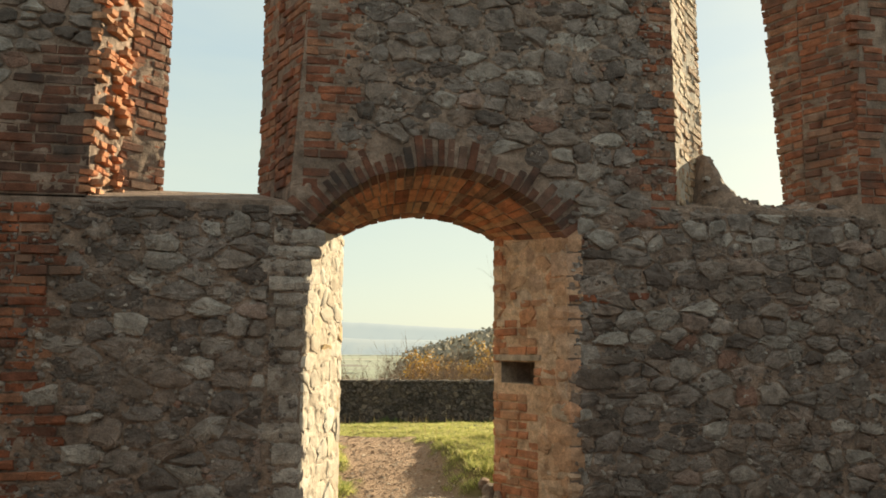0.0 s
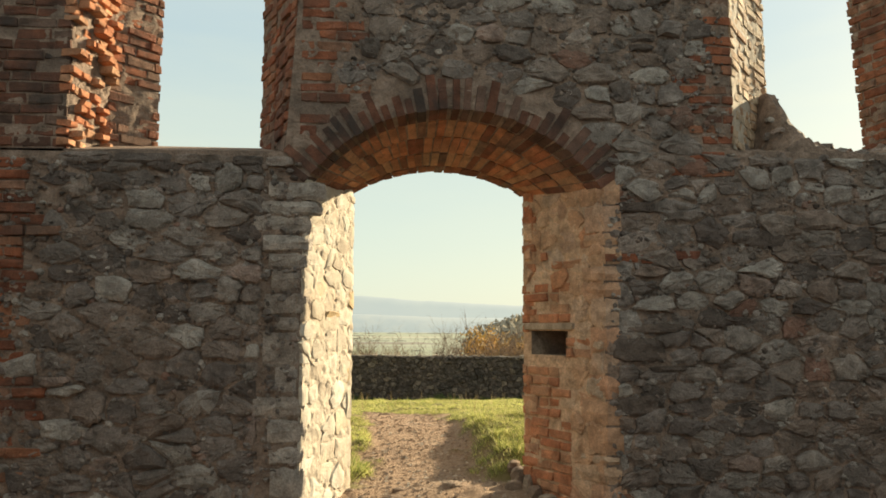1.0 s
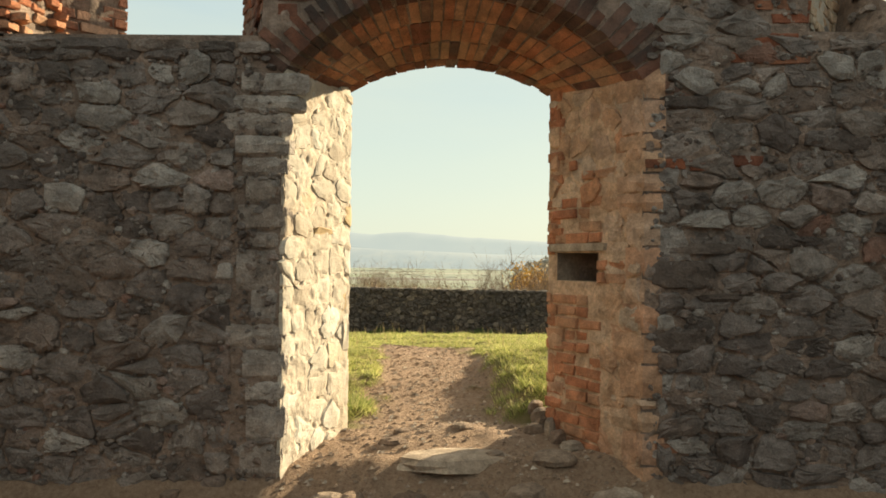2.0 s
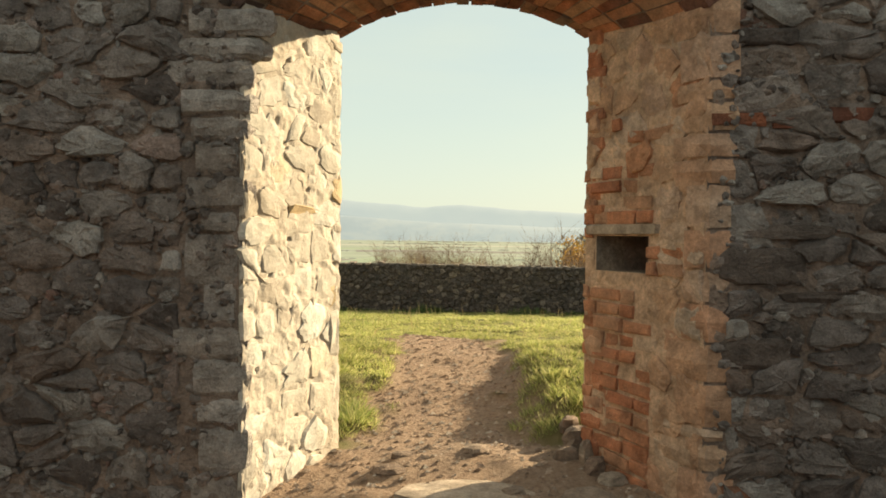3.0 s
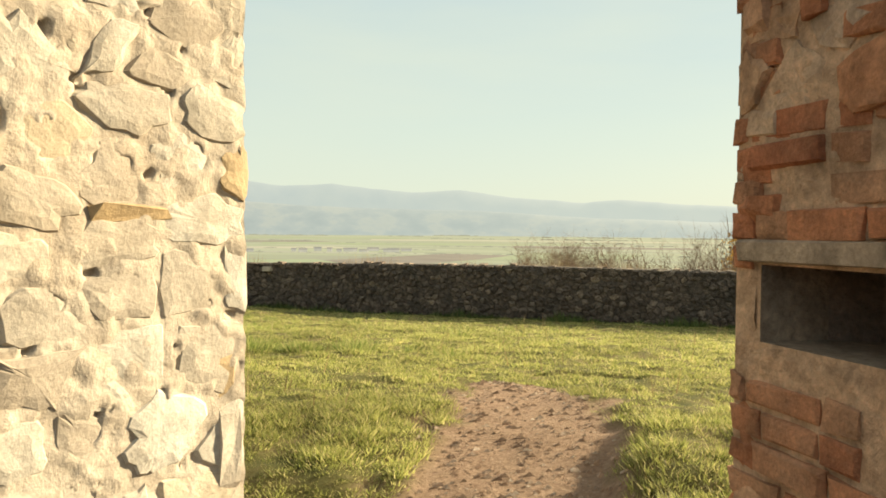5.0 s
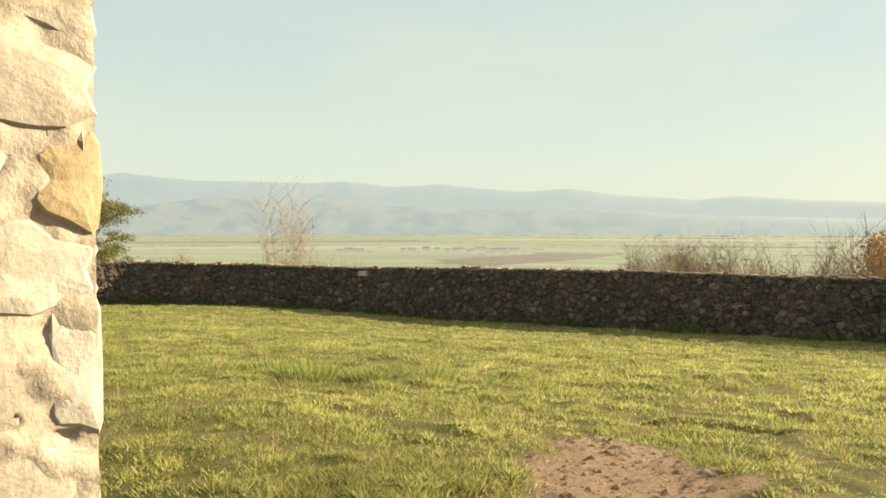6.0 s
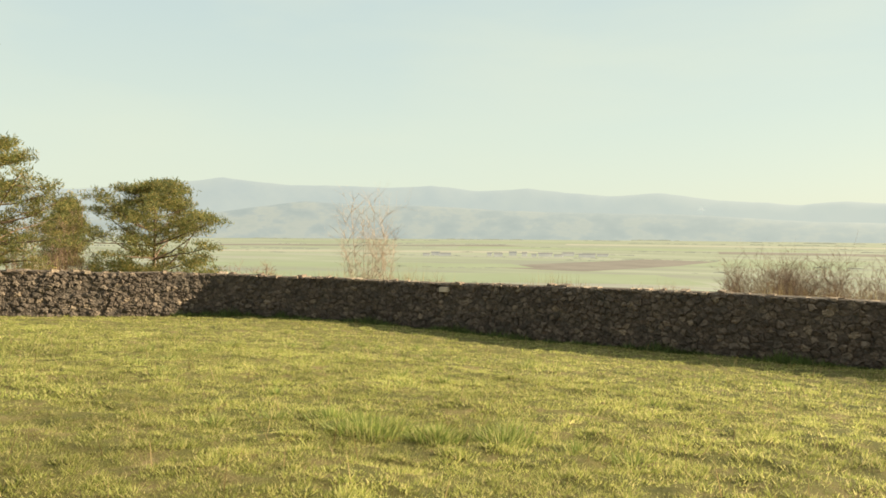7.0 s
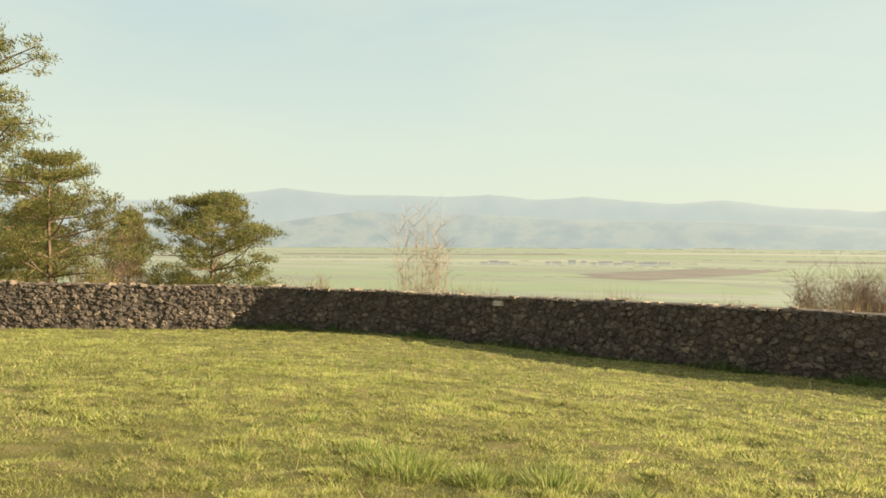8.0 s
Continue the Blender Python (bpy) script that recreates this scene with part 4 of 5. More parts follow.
soup("dry_stalks", tri, m_dry, "dry straw-coloured grass stalks", "grass")
# dry weeds along and behind the boundary wall
tri = []
for _ in range(5200):
    u = 4 + (RUN[-1] - 8) * RNG.random()
    p, nn = on_line(u)
    k = noise.noise((u * 0.5, 0, 9))
    if k < -0.05:
        continue
    o = 0.9 + 1.6 * RNG.random()
    x, y = p.x - nn.x * o, p.y - nn.y * o
    z, d = ground_z(x, y), RNG.random() * math.tau
    ln = (wall_head(u) - z) + (0.1 + 0.55 * RNG.random() ** 2) * (0.35 + 1.3 * k)
    wx, wy = 0.012 * math.cos(d), 0.012 * math.sin(d)
    tri += [(x - wx, y - wy, z), (x + wx, y + wy, z), (x + 0.2 * RNG.normal(), y + 0.2 * RNG.normal(), z + ln)]
WEEDS = []
for _ in range(15000):  # nettles and rank grass at the wall foot, dark to widen its shadow band
    u = 4 + (RUN[3] + 4) * RNG.random()
    p, nn = on_line(u)
    k = 0.55 + noise.noise((u * 0.7, 0, 3)) + 0.5 * noise.noise((u * 2.5, 0, 5))
    o = 0.03 + 0.55 * RNG.random() ** 1.6 * max(0.2, k)
    x, y, d = p.x + nn.x * o, p.y + nn.y * o, RNG.random() * math.tau
    z, ln = ground_z(x, y), (0.06 + 0.24 * RNG.random() ** 1.5) * max(0.25, k)
    wx, wy = 0.013 * math.cos(d), 0.013 * math.sin(d)
    WEEDS += [(x - wx, y - wy, z), (x + wx, y + wy, z), (x + 0.1 * RNG.normal(), y + 0.1 * RNG.normal(), z + ln)]
soup("nettles", WEEDS, m_nettle, "dark green nettles along the shaded wall foot", "weeds")
soup("dry_weeds", tri, m_dry, "dry brown weeds behind the boundary wall", "weeds")


# ---- threshold: slabs and loose stones ----
def boulder(name, x, y, w, d, h, mat, label, turn=0.0, sunk=0.3, category="stone", group=""):
    n = 11
    v, fa = [], []
    for k, (rr, hh) in enumerate(((1.0, 0.0), (1.04, 0.45), (0.86, 0.85), (0.45, 1.0))):
        for i in range(n):
            a = i * math.tau / n
            q = rr * (0.82 + 0.3 * RNG.random())
            v.append((math.cos(a) * w / 2 * q, math.sin(a) * d / 2 * q, h * (hh + 0.12 * (RNG.random() - 0.5))))
    v.append((0, 0, h))
    fa = [(k * n + i, k * n + (i + 1) % n, (k + 1) * n + (i + 1) % n, (k + 1) * n + i) for k in range(3) for i in range(n)]
    fa += [(3 * n + i, 3 * n + (i + 1) % n, 4 * n) for i in range(n)]
    ob = linked(name, v, fa, mat, None, label=label, category=category)
    ob.matrix_world = pose(x, y, ground_z(x, y) - h * sunk, 0, 0, turn)
    if group:
        ob["group"] = group
    return ob


boulder("threshold_slab", 0.90, 6.62, 0.85, 0.42, 0.09, m_slab, "flat worn stone slab set in the threshold", 4, 0.72)
boulder("threshold_stone", 0.95, 6.12, 0.52, 0.34, 0.20, m_earthy, "squared brown-grey stone at the edge of the threshold", -6, 0.4)
for x, y, w, h in ((0.42, 6.22, 0.3, 0.13), (0.15, 6.15, 0.34, 0.12), (0.62, 6.32, 0.22, 0.1), (1.35, 6.32, 0.34, 0.12), (1.65, 6.2, 0.3, 0.14), (1.92, 6.3, 0.32, 0.16), (-0.05, 6.28, 0.28, 0.12), (1.18, 6.62, 0.16, 0.06), (1.55, 6.55, 0.3, 0.08), (0.5, 6.85, 0.2, 0.05), (0.98, 7.1, 0.18, 0.05), (0.55, 7.05, 0.14, 0.05)):
    boulder("loose_stone", x, y, w, w * 0.7, h, m_earthy, "rough earthy stone bedded in the earth floor", 60 * RNG.random(), 0.55, "stone", "loose stones at the threshold")
for x, y, w, h in ((1.60, 7.30, 0.2, 0.13), (1.52, 7.16, 0.16, 0.1), (1.66, 7.02, 0.18, 0.09), (1.74, 6.87, 0.17, 0.09), (1.56, 7.42, 0.15, 0.1), (1.63, 7.15, 0.14, 0.16)):
    boulder("fallen_brick", x, y, w, w * 0.6, h, m_earthy, "broken reddish brick at the foot of the reveal", 70 * RNG.random(), 0.3, "brick", "broken bricks by the doorway")
for _ in range(46):
    x, y, w = -2.2 + 6 * RNG.random(), 5.3 + 1.0 * RNG.random(), 0.08 + 0.2 * RNG.random() ** 2
    boulder("loose_stone", x, y, w, w * 0.75, w * 0.45, m_earthy, "rough earthy stone bedded in the earth floor", 90 * RNG.random(), 0.4, "stone", "loose stones at the threshold")
heap = Heap()
for _ in range(6500):
    y = 6.3 + 4.9 * RNG.random() ** 1.3
    x = path_mid(y) + (RNG.random() - 0.5) * 2.2 * max(0.3, path_half(y))
    s = 0.005 + 0.026 * RNG.random() ** 5
    if bare(x, y) < 0.4:
        continue
    z = ground_z(x, y)
    c = [(x + s * (RNG.random() - 0.5) * 0.6 + dx * s, y + dy * s, z + dz * s * 0.6) for dx, dy, dz in ((1, 0, 0), (-0.5, 0.9, 0), (-0.6, -0.8, 0), (0.1, 0.1, 1.1))]
    heap.add(c, [(0, 1, 3), (1, 2, 3), (2, 0, 3)])
m_gravel = pieces_material("gravel", [(0.0, (0.26, 0.18, 0.13)), (0.6, (0.38, 0.28, 0.21)), (1.0, (0.55, 0.47, 0.39))], (0.2, 0.14, 0.1), 0.3, island=True)
linked("gravel", heap.v, heap.f, m_gravel, None, label="small pebbles and grit on the bare path", category="gravel", kind="stuff")


# ---- masonry: stones and bricks set in the walls ----
front = lambda u, v, d: (u, YF - d, v)


def brick_rows(u0, u1, v0, v1, course=0.082, length=0.27, proud=0.014, keep=1.0, skip=None, edge=None):
    """Courses of bricks in running bond; edge(row) shifts the courses' ends."""
    out, row, v = [], 0, v0 + course / 2
    while v < v1 - course * 0.3:
        u = u0 - (0.5 * length if row % 2 else 0.0)
        while u < u1 - 0.02:
            w = length * (0.8 + 0.3 * RNG.random()) if RNG.random() < 0.7 else length * 0.5
            a, c = max(u, u0 + (0.02 * RNG.random() if edge else 0)), min(u + w, u1)
            if c - a > 0.05 and RNG.random() < keep and not (skip and skip((a + c) / 2, v)):
                out.append(brick_piece((a + c) / 2, v + 0.006 * (RNG.random() - 0.5), c - a - 0.014, course * (0.74 + 0.1 * RNG.random()), proud * (0.2 + 1.3 * RNG.random())))
            u += w
        v += course * (0.96 + 0.08 * RNG.random())
        row += 1
    return out


def bricky(u, v, lo, hi):
    """Ragged limit between brickwork and rubble."""
    return lo + (hi - lo) * (0.5 + 0.8 * noise.noise((u * 1.7, v * 2.4, 5)))


near_door = lambda u, v: abs(u - 0.93) + 0.25 * abs(v - 1.6)
rub = lambda c: stone(c, 0.005 + 0.010 * RNG.random(), 0.014 + 0.036 * RNG.random() ** 1.4, 0.22, 0.12, 0.26)
# left, below the window: bricks at the far end, rubble, long quoins at the doorway
zone = lambda u, v: -2.08 + 0.18 * noise.noise((0, v * 3.0, 1)) + 0.1 * noise.noise((3, v * 9, 1))
cells = rubble_cells(-4.5, -0.50, -0.3, 2.60, 0.036, 0.105, 1.65, lambda u, v: u > zone(u, v), 9, 0.135)
lay(wall_left, "stone", [rub(c) for c in cells], m_stone, m_stone_set, near_door, front)
bricks = brick_rows(-3.4, -1.7, -0.2, 2.6, keep=0.9, proud=0.026, skip=lambda u, v: u > zone(u, v) - 0.03)
lay(wall_left, "brick", bricks, m_brick, m_brick_set, near_door, front, 120, "brickwork")
# its corner leans in under the springing of the arch
springer = lambda z: 0.16 * max(0.0, (z - 1.8) / 0.66) ** 2.5
REV_L, REV_R = Vector((BL - DL, YB - YF)).normalized(), Vector((BR - DR, YB - YF)).normalized()
v = -0.25
while v < 2.36:
    h = 0.11 + 0.15 * RNG.random() if v < 1.8 else 0.09 + 0.06 * RNG.random()
    e = springer(v + h * 0.6)
    corner_block("quoin", wall_left, m_quoin, (DL + e, YF), (-1, 0), 0.16 + 0.20 * RNG.random() + e, REV_L, 0.03 + 0.07 * RNG.random() + e * 0.3, v + 0.004, v + h - 0.002, 0.012 + 0.024 * RNG.random())
    v += h
sill = []
u = -2.0
while u < -0.5:
    w = 0.2 + 0.25 * RNG.random()
    sill.append(stone(np.array([(u, 2.57), (u + w, 2.57), (u + w, 2.665), (u, 2.66)]), 0.006, 0.035, 0.06))
    u += w
lay(wall_left, "sill_stone", sill, m_stone, m_stone_set, near_door, front)
# right, below the broken window
cells = rubble_cells(DR + 0.09, 7.5, -0.3, 2.76, 0.034, 0.105, 1.7, None, 9, 0.13)
lay(wall_right, "stone", [rub(c) for c in cells], m_stone, m_stone_set, near_door, front)
bricks = [brick_piece(u, v, w, 0.07, 0.02) for u, v, w in ((2.22, 1.93, 0.26), (2.50, 1.92, 0.25), (2.75, 1.95, 0.2), (2.3, 0.12, 0.26), (2.24, 2.83, 0.16), (2.86, 2.72, 0.2), (3.02, 2.62, 0.26), (2.75, 2.62, 0.22), (2.98, 2.74, 0.2))]
lay(wall_right, "brick", bricks, m_brick, m_brick_set, near_door, front)

# long dark bed stones and one big sooty block beside the doorway
beds = [stone(np.array([(u, v), (u + w, v), (u + w, v + h), (u, v + h)]), 0.004, 0.035, 0.1, 0.06, 0.1) for u, v, w, h in ((2.12, 1.12, 0.44, 0.2), (2.42, 1.05, 0.5, 0.05), (2.98, 1.07, 0.42, 0.045), (2.2, 1.37, 0.5, 0.055), (2.85, 1.42, 0.4, 0.06), (2.14, 0.72, 0.36, 0.16), (2.2, 2.28, 0.3, 0.09), (3.2, 2.02, 0.36, 0.15))]
lay(wall_right, "bed_stone", beds, m_dark, m_dark, near_door, front)


# over the doorway
def over_arch(u, v, gap=0.30):
    m = Vector(((DL + DR) / 2, CROWN_F - 1.38))
    return (Vector((u, v)) - m).length > 1.38 + gap


cells = rubble_cells(-0.30, 3.14, 2.5, 5.6, 0.036, 0.11, 1.6, lambda u, v: over_arch(u, v, 0.27) and bricky(0, v, 0.02, 0.32) < u < bricky(9, v, 3.02, 2.72) and v > 2.62, 9, 0.14)
lay(wall_arch, "stone", [rub(c) for c in cells], m_stone, m_stone_set, lambda u, v: abs(u - 1.2) * 0.5 + abs(v - 3), front)
bricks = brick_rows(-0.26, 0.42, 2.75, 5.6, skip=lambda u, v: u > bricky(0, v, 0.04, 0.34) or u < -0.34 + 0.10 * min(1, (v - 2.7) / 1.4) or not over_arch(u, v, 0.24), keep=0.92)
bricks += brick_rows(2.66, 3.165, 2.84, 5.6, skip=lambda u, v: u < bricky(9, v, 3.0, 2.70), keep=0.8)
lay(wall_arch, "brick", bricks, m_brick, m_brick_set, lambda u, v: v, front)


def voussoir(k, d0, d1, thick, radial, proud):
    """A brick of the arch: k along it, d0 to d1 through the wall."""
    out = []
    for d in (d0, d1):
        a, c = Vector(arch(k - 0.004, d)), Vector(arch(k + 0.004, d))
        t = (c - a).normalized()
        up = Vector((-t.z, 0, t.x))
        m = (a + c) / 2
        for s, r in ((-1, -proud), (1, -proud), (1, radial), (-1, radial)):
            out.append(tuple(m + t * (s * thick / 2 + 0.004 * (RNG.random() - 0.5)) + up * (r + 0.008 * (RNG.random() - 0.5))))
    return out, [(0, 1, 2, 3), (7, 6, 5, 4), (0, 4, 5, 1), (1, 5, 6, 2), (2, 6, 7, 3), (3, 7, 4, 0)]


span_f = 2.64
n_ring = 31
for i in range(n_ring):  # the ring on the inner face
    k = (i + 0.5 + 0.22 * (RNG.random() - 0.5)) / n_ring
    v, fa = voussoir(k, -0.012 - 0.016 * RNG.random(), 0.14, span_f / n_ring * (0.60 + 0.24 * RNG.random()), 0.09 + 0.18 * RNG.random(), 0.006 + 0.012 * RNG.random())
    linked("ring_brick", v, fa, m_dark_brick, wall_arch)
# Most soffit bricks take the brighter copy, for light bounced up from below.
rows_d = ((0.155, 0.40), (0.415, 0.66), (0.675, 0.90))
for r, (d0, d1) in enumerate(rows_d):
    n_row = 31 - 2 * r
    for i in range(n_row):
        k = (i + 0.5 + 0.15 * (RNG.random() - 0.5)) / n_row
        ln = (span_f * (1 - d0) + 1.57 * d0) / n_row
        cut = 0.02 * RNG.random()
        v, fa = voussoir(k, d0 + cut, d1 + cut * 0.5, ln * (0.76 + 0.12 * RNG.random()), 0.05, 0.002 + 0.007 * RNG.random())
        linked("soffit_brick", v, fa, m_lit_brick if RNG.random() < 0.7 else m_brick, wall_arch)
for i in range(21):  # the outer ring
    k = (i + 0.5 + 0.2 * (RNG.random() - 0.5)) / 21
    v, fa = voussoir(k, 0.915, 1.01 + 0.02 * RNG.random(), 0.072, 0.12, 0.004 + 0.010 * RNG.random())
    linked("outer_ring_brick", v, fa, m_brick, wall_arch)

# piers beside the windows
cells = rubble_cells(-4.5, -1.98, 2.7, 5.6, 0.03, 0.075, 1.6, lambda u, v: v + 0.9 * noise.noise((u * 1.6, v * 1.4, 3)) > 3.75)
lay(wall_pier_left, "stone", [rub(c) for c in cells], m_stone, m_stone_set, lambda u, v: -u, front, 100)
bricks = brick_rows(-3.6, -1.935, 2.68, 5.6, skip=lambda u, v: v + 0.9 * noise.noise((u * 1.6, v * 1.4, 3)) > 3.73, keep=0.9)
lay(wall_pier_left, "brick", bricks, m_dark_brick, m_dark_brick_set, lambda u, v: -u, front)
bricks = brick_rows(5.1, 5.75, 2.9, 5.6, skip=lambda u, v: u > bricky(4, v, 5.6, 5.35) or u < 5.06 + 0.08 * (v - 2.8), keep=0.95)
lay(wall_pier_right, "brick", bricks, m_brick, m_brick_set, lambda u, v: u, front)
cells = rubble_cells(5.5, 7.5, 2.84, 5.6, 0.05, 0.12, 1.5)
lay(wall_pier_right, "stone", [rub(c) for c in cells], m_stone, m_stone_set, lambda u, v: u, front, 100)


def between(a, c):
    """A surface spanned between two upright edges; each edge is ((x, y, z), (x, y, z)), low and high. u runs 0 to 1 in metres of its width."""
    (a0, a1), (c0, c1) = [[Vector(p) for p in e] for e in (a, c)]
    wide = (c0 - a0).length
    n = (c0 - a0).cross(a1 - a0).normalized()

    def place(u, v, d):
        k, t = u / wide, (v - a0.z) / (a1.z - a0.z)
        return tuple(a0.lerp(a1, t).lerp(c0.lerp(c1, t), k) + n * d)
    return place, wide


# window reveals: left window
pl, w = between(((-1.96, YF, 2.64), (-1.92, YF, 6.6)), ((-1.88, YM, 2.64), (-1.66, YM, 6.6)))
flip = lambda q: (lambda u, v, d: q(u, v, -d))
side = lambda q, x: q if Vector(q(0.1, 3.5, 0.1)).x * x > Vector(q(0.1, 3.5, 0)).x * x else flip(q)
pl = side(pl, 1)
# Brighter brick copy here: the sun on this face is put into the colour.
lay(wall_pier_left, "reveal_brick", brick_rows(-0.03, w, 2.70, 5.6, course=0.066, proud=0.075, length=0.12, keep=0.66), m_lit_brick, m_lit_brick, lambda u, v: v, pl)
skin("reveal_mortar", wall_pier_left, m_mortar, pl, 0.005, w - 0.005, 2.68, 5.6, 0.022, lambda u, v: True, 0.0, 0.035)
pl, w = between(((-1.88, YM, 2.64), (-1.66, YM, 6.6)), ((-1.54, YB, 2.64), (-1.53, YB, 6.6)))
pl = side(pl, 1)
lay(wall_pier_left, "reveal_brick", brick_rows(0, w + 0.02, 2.70, 5.6, proud=0.014, keep=0.9), m_brick, m_brick_set, lambda u, v: v, pl)
skin("reveal_mortar", wall_pier_left, m_mortar, pl, 0.005, w - 0.005, 2.68, 5.6, 0.03, lambda u, v: True, 0.002, 0.012)
pl, w = between(((-0.36, YF, 2.70), (-0.12, YF, 6.6)), ((-0.50, YM, 2.70), (-0.52, YM, 6.6)))
pl = side(pl, -1)
lay(wall_arch, "reveal_brick", brick_rows(0, w, 2.86, 5.6, proud=0.02, keep=0.93), m_brick, m_brick_set, lambda u, v: v, pl)
skin("reveal_mortar", wall_arch, m_mortar, pl, 0.005, w - 0.005, 2.84, 5.6, 0.032, lambda u, v: True, 0.002, 0.011)
pl, w = between(((-0.50, YM, 2.70), (-0.52, YM, 6.6)), ((-0.66, YB, 2.70), (-0.68, YB, 6.6)))
pl = side(pl, -1)
lay(wall_arch, "reveal_brick", brick_rows(0, w + 0.02, 2.75, 5.6, proud=0.012, keep=0.9), m_brick, m_brick_set, lambda u, v: v, pl)
skin("reveal_mortar", wall_arch, m_mortar, pl, 0.005, w - 0.005, 2.72, 5.6, 0.03, lambda u, v: True, 0.002, 0.011)
# right window; pale brick and mortar carry the sunlight on its left reveal
pl, w = between(((3.15, YF, 2.8), (3.15, YF, 6.6)), ((3.57, YM, 2.8), (3.56, YM, 6.6)))
pl = side(pl, 1)
lay(wall_arch, "reveal_brick", brick_rows(0, w, 2.84, 5.6, proud=0.014, keep=0.95), m_sunlit_limed, m_sunlit_limed, lambda u, v: v, pl)
skin("reveal_mortar", wall_arch, m_mortar_pale, pl, 0.005, w - 0.005, 2.82, 5.6, 0.03, lambda u, v: True, 0.007, 0.010)
pl, w = between(((3.57, YM, 2.8), (3.56, YM, 6.6)), ((3.90, YB, 2.8), (3.88, YB, 6.6)))
pl = side(pl, 1)
lay(wall_arch, "reveal_brick", brick_rows(0, w + 0.02, 2.95, 5.6, proud=0.014, keep=0.95), m_sunlit_limed, m_sunlit_limed, lambda u, v: v, pl)
skin("reveal_mortar", wall_arch, m_mortar_pale, pl, 0.005, w - 0.005, 2.9, 5.6, 0.03, lambda u, v: True, 0.004, 0.010)
pl, w = between(((5.06, YF, 2.8), (5.36, YF, 6.6)), ((4.88, YM, 2.8), (4.91, YM, 6.6)))
pl = side(pl, -1)
lay(wall_pier_right, "reveal_brick", brick_rows(0, w, 3.0, 5.6, proud=0.016, keep=0.97), m_brick, m_brick_set, lambda u, v: v, pl)
skin("reveal_mortar", wall_pier_right, m_mortar, pl, 0.005, w - 0.005, 2.9, 5.6, 0.03, lambda u, v: True, 0.004, 0.011)
pl, w = between(((4.88, YM, 2.8), (4.91, YM, 6.6)), ((4.87, YB, 2.8), (4.64, YB, 6.6)))
pl = side(pl, -1)
lay(wall_pier_right, "reveal_brick", brick_rows(0, w + 0.025, 3.0, 5.6, proud=0.014, keep=0.97), m_brick, m_brick_set, lambda u, v: v, pl)
skin("reveal_mortar", wall_pier_right, m_mortar, pl, 0.005, w - 0.005, 2.95, 5.6, 0.03, lambda u, v: True, 0.003, 0.010)
# broken sill of the right window: a stub against the reveal and a low saddle of broken masonry
sill_top = lambda x: lerp(x, [3.3, 3.62, 3.70, 3.75, 3.84, 3.87, 3.92, 4.1, 4.25, 4.46, 4.62, 4.8, 5.1], [2.9, 2.96, 3.30, 3.46, 3.44, 3.24, 3.09, 3.05, 2.98, 2.92, 2.95, 3.02, 3.04])


def sill_z(x, y):
    back = max(0.0, min(1.0, (y - 6.45) / 0.5))
    z = 2.76 + (sill_top(x) - 2.76) * (0.25 + 0.75 * back ** 1.3)
    return z + 0.035 * noise.noise((x * 9, y * 9, 2.0)) + 0.03 * noise.noise((x * 21, y * 21, 5.0))


xs, ys = spread((3.34, 5.1, 0.03)), spread((6.46, 7.18, 0.04))
v = [(x, y, sill_z(x, y)) for y in ys for x in xs]
w = len(xs)
fa = [(r * w + c, r * w + c + 1, (r + 1) * w + c + 1, (r + 1) * w + c) for r in range(len(ys) - 1) for c in range(w - 1)]
k, top = len(v), len(v) - w
v += [(x, 6.47, 2.6) for x in xs] + [(x, 7.17, 2.6) for x in xs]
fa += [(k + c, k + c + 1, c + 1, c) for c in range(w - 1)] + [(top + c, top + c + 1, k + w + c + 1, k + w + c) for c in range(w - 1)]
linked("broken_sill", v, fa, m_mortar, wall_right, label="crumbled rubble core of the broken window sill")
for _ in range(70):
    x, y, r = 3.4 + 1.62 * RNG.random(), 6.5 + 0.6 * RNG.random(), 0.035 + 0.06 * RNG.random()
    m = pose(x, y, sill_z(x, y) - 0.3 * r, 25 * RNG.normal(), 25 * RNG.normal(), 360 * RNG.random())
    q = [(math.cos(a) * r * s * (0.8 + 0.4 * RNG.random()), math.sin(a) * r * s * 0.75 * (0.8 + 0.4 * RNG.random()), z * r) for z, s in ((-0.5, 0.8), (0.0, 1.05), (0.45, 0.6)) for a in np.arange(7) * math.tau / 7]
    f = [(k * 7 + i, k * 7 + (i + 1) % 7, k * 7 + 7 + (i + 1) % 7, k * 7 + 7 + i) for k in range(2) for i in range(7)] + [tuple(range(14, 21))]
    linked("sill_stone", [tuple(m @ Vector(p)) for p in q], f, m_stone if RNG.random() < 0.75 else m_dark_brick, wall_right)

# doorway reveals
width_l, width_r = 0.888, 0.938
cells = rubble_cells(0.0, width_l + 0.005, -0.2, 2.50, 0.032, 0.125, 1.4, None, 9, 0.15)
rev = lambda u, v, d: reveal_l(u / width_l, v, d)
lay(wall_left, "reveal_stone", [round_stone(c, 0.002 + 0.005 * RNG.random(), 0.022 + 0.014 * RNG.random()) for c in cells], m_pale, m_pale, near_door, rev)
v = -0.2
while v < 2.5:  # rough blocks down its outer edge
    h = 0.10 + 0.22 * RNG.random()
    corner_block("corner_stone", wall_left, m_pale, (BL, YB), -REV_L, 0.06 + 0.14 * RNG.random(), (-1, 0), 0.2, v - 0.004, v + h + 0.004, 0.014 + 0.014 * RNG.random())
    v += h
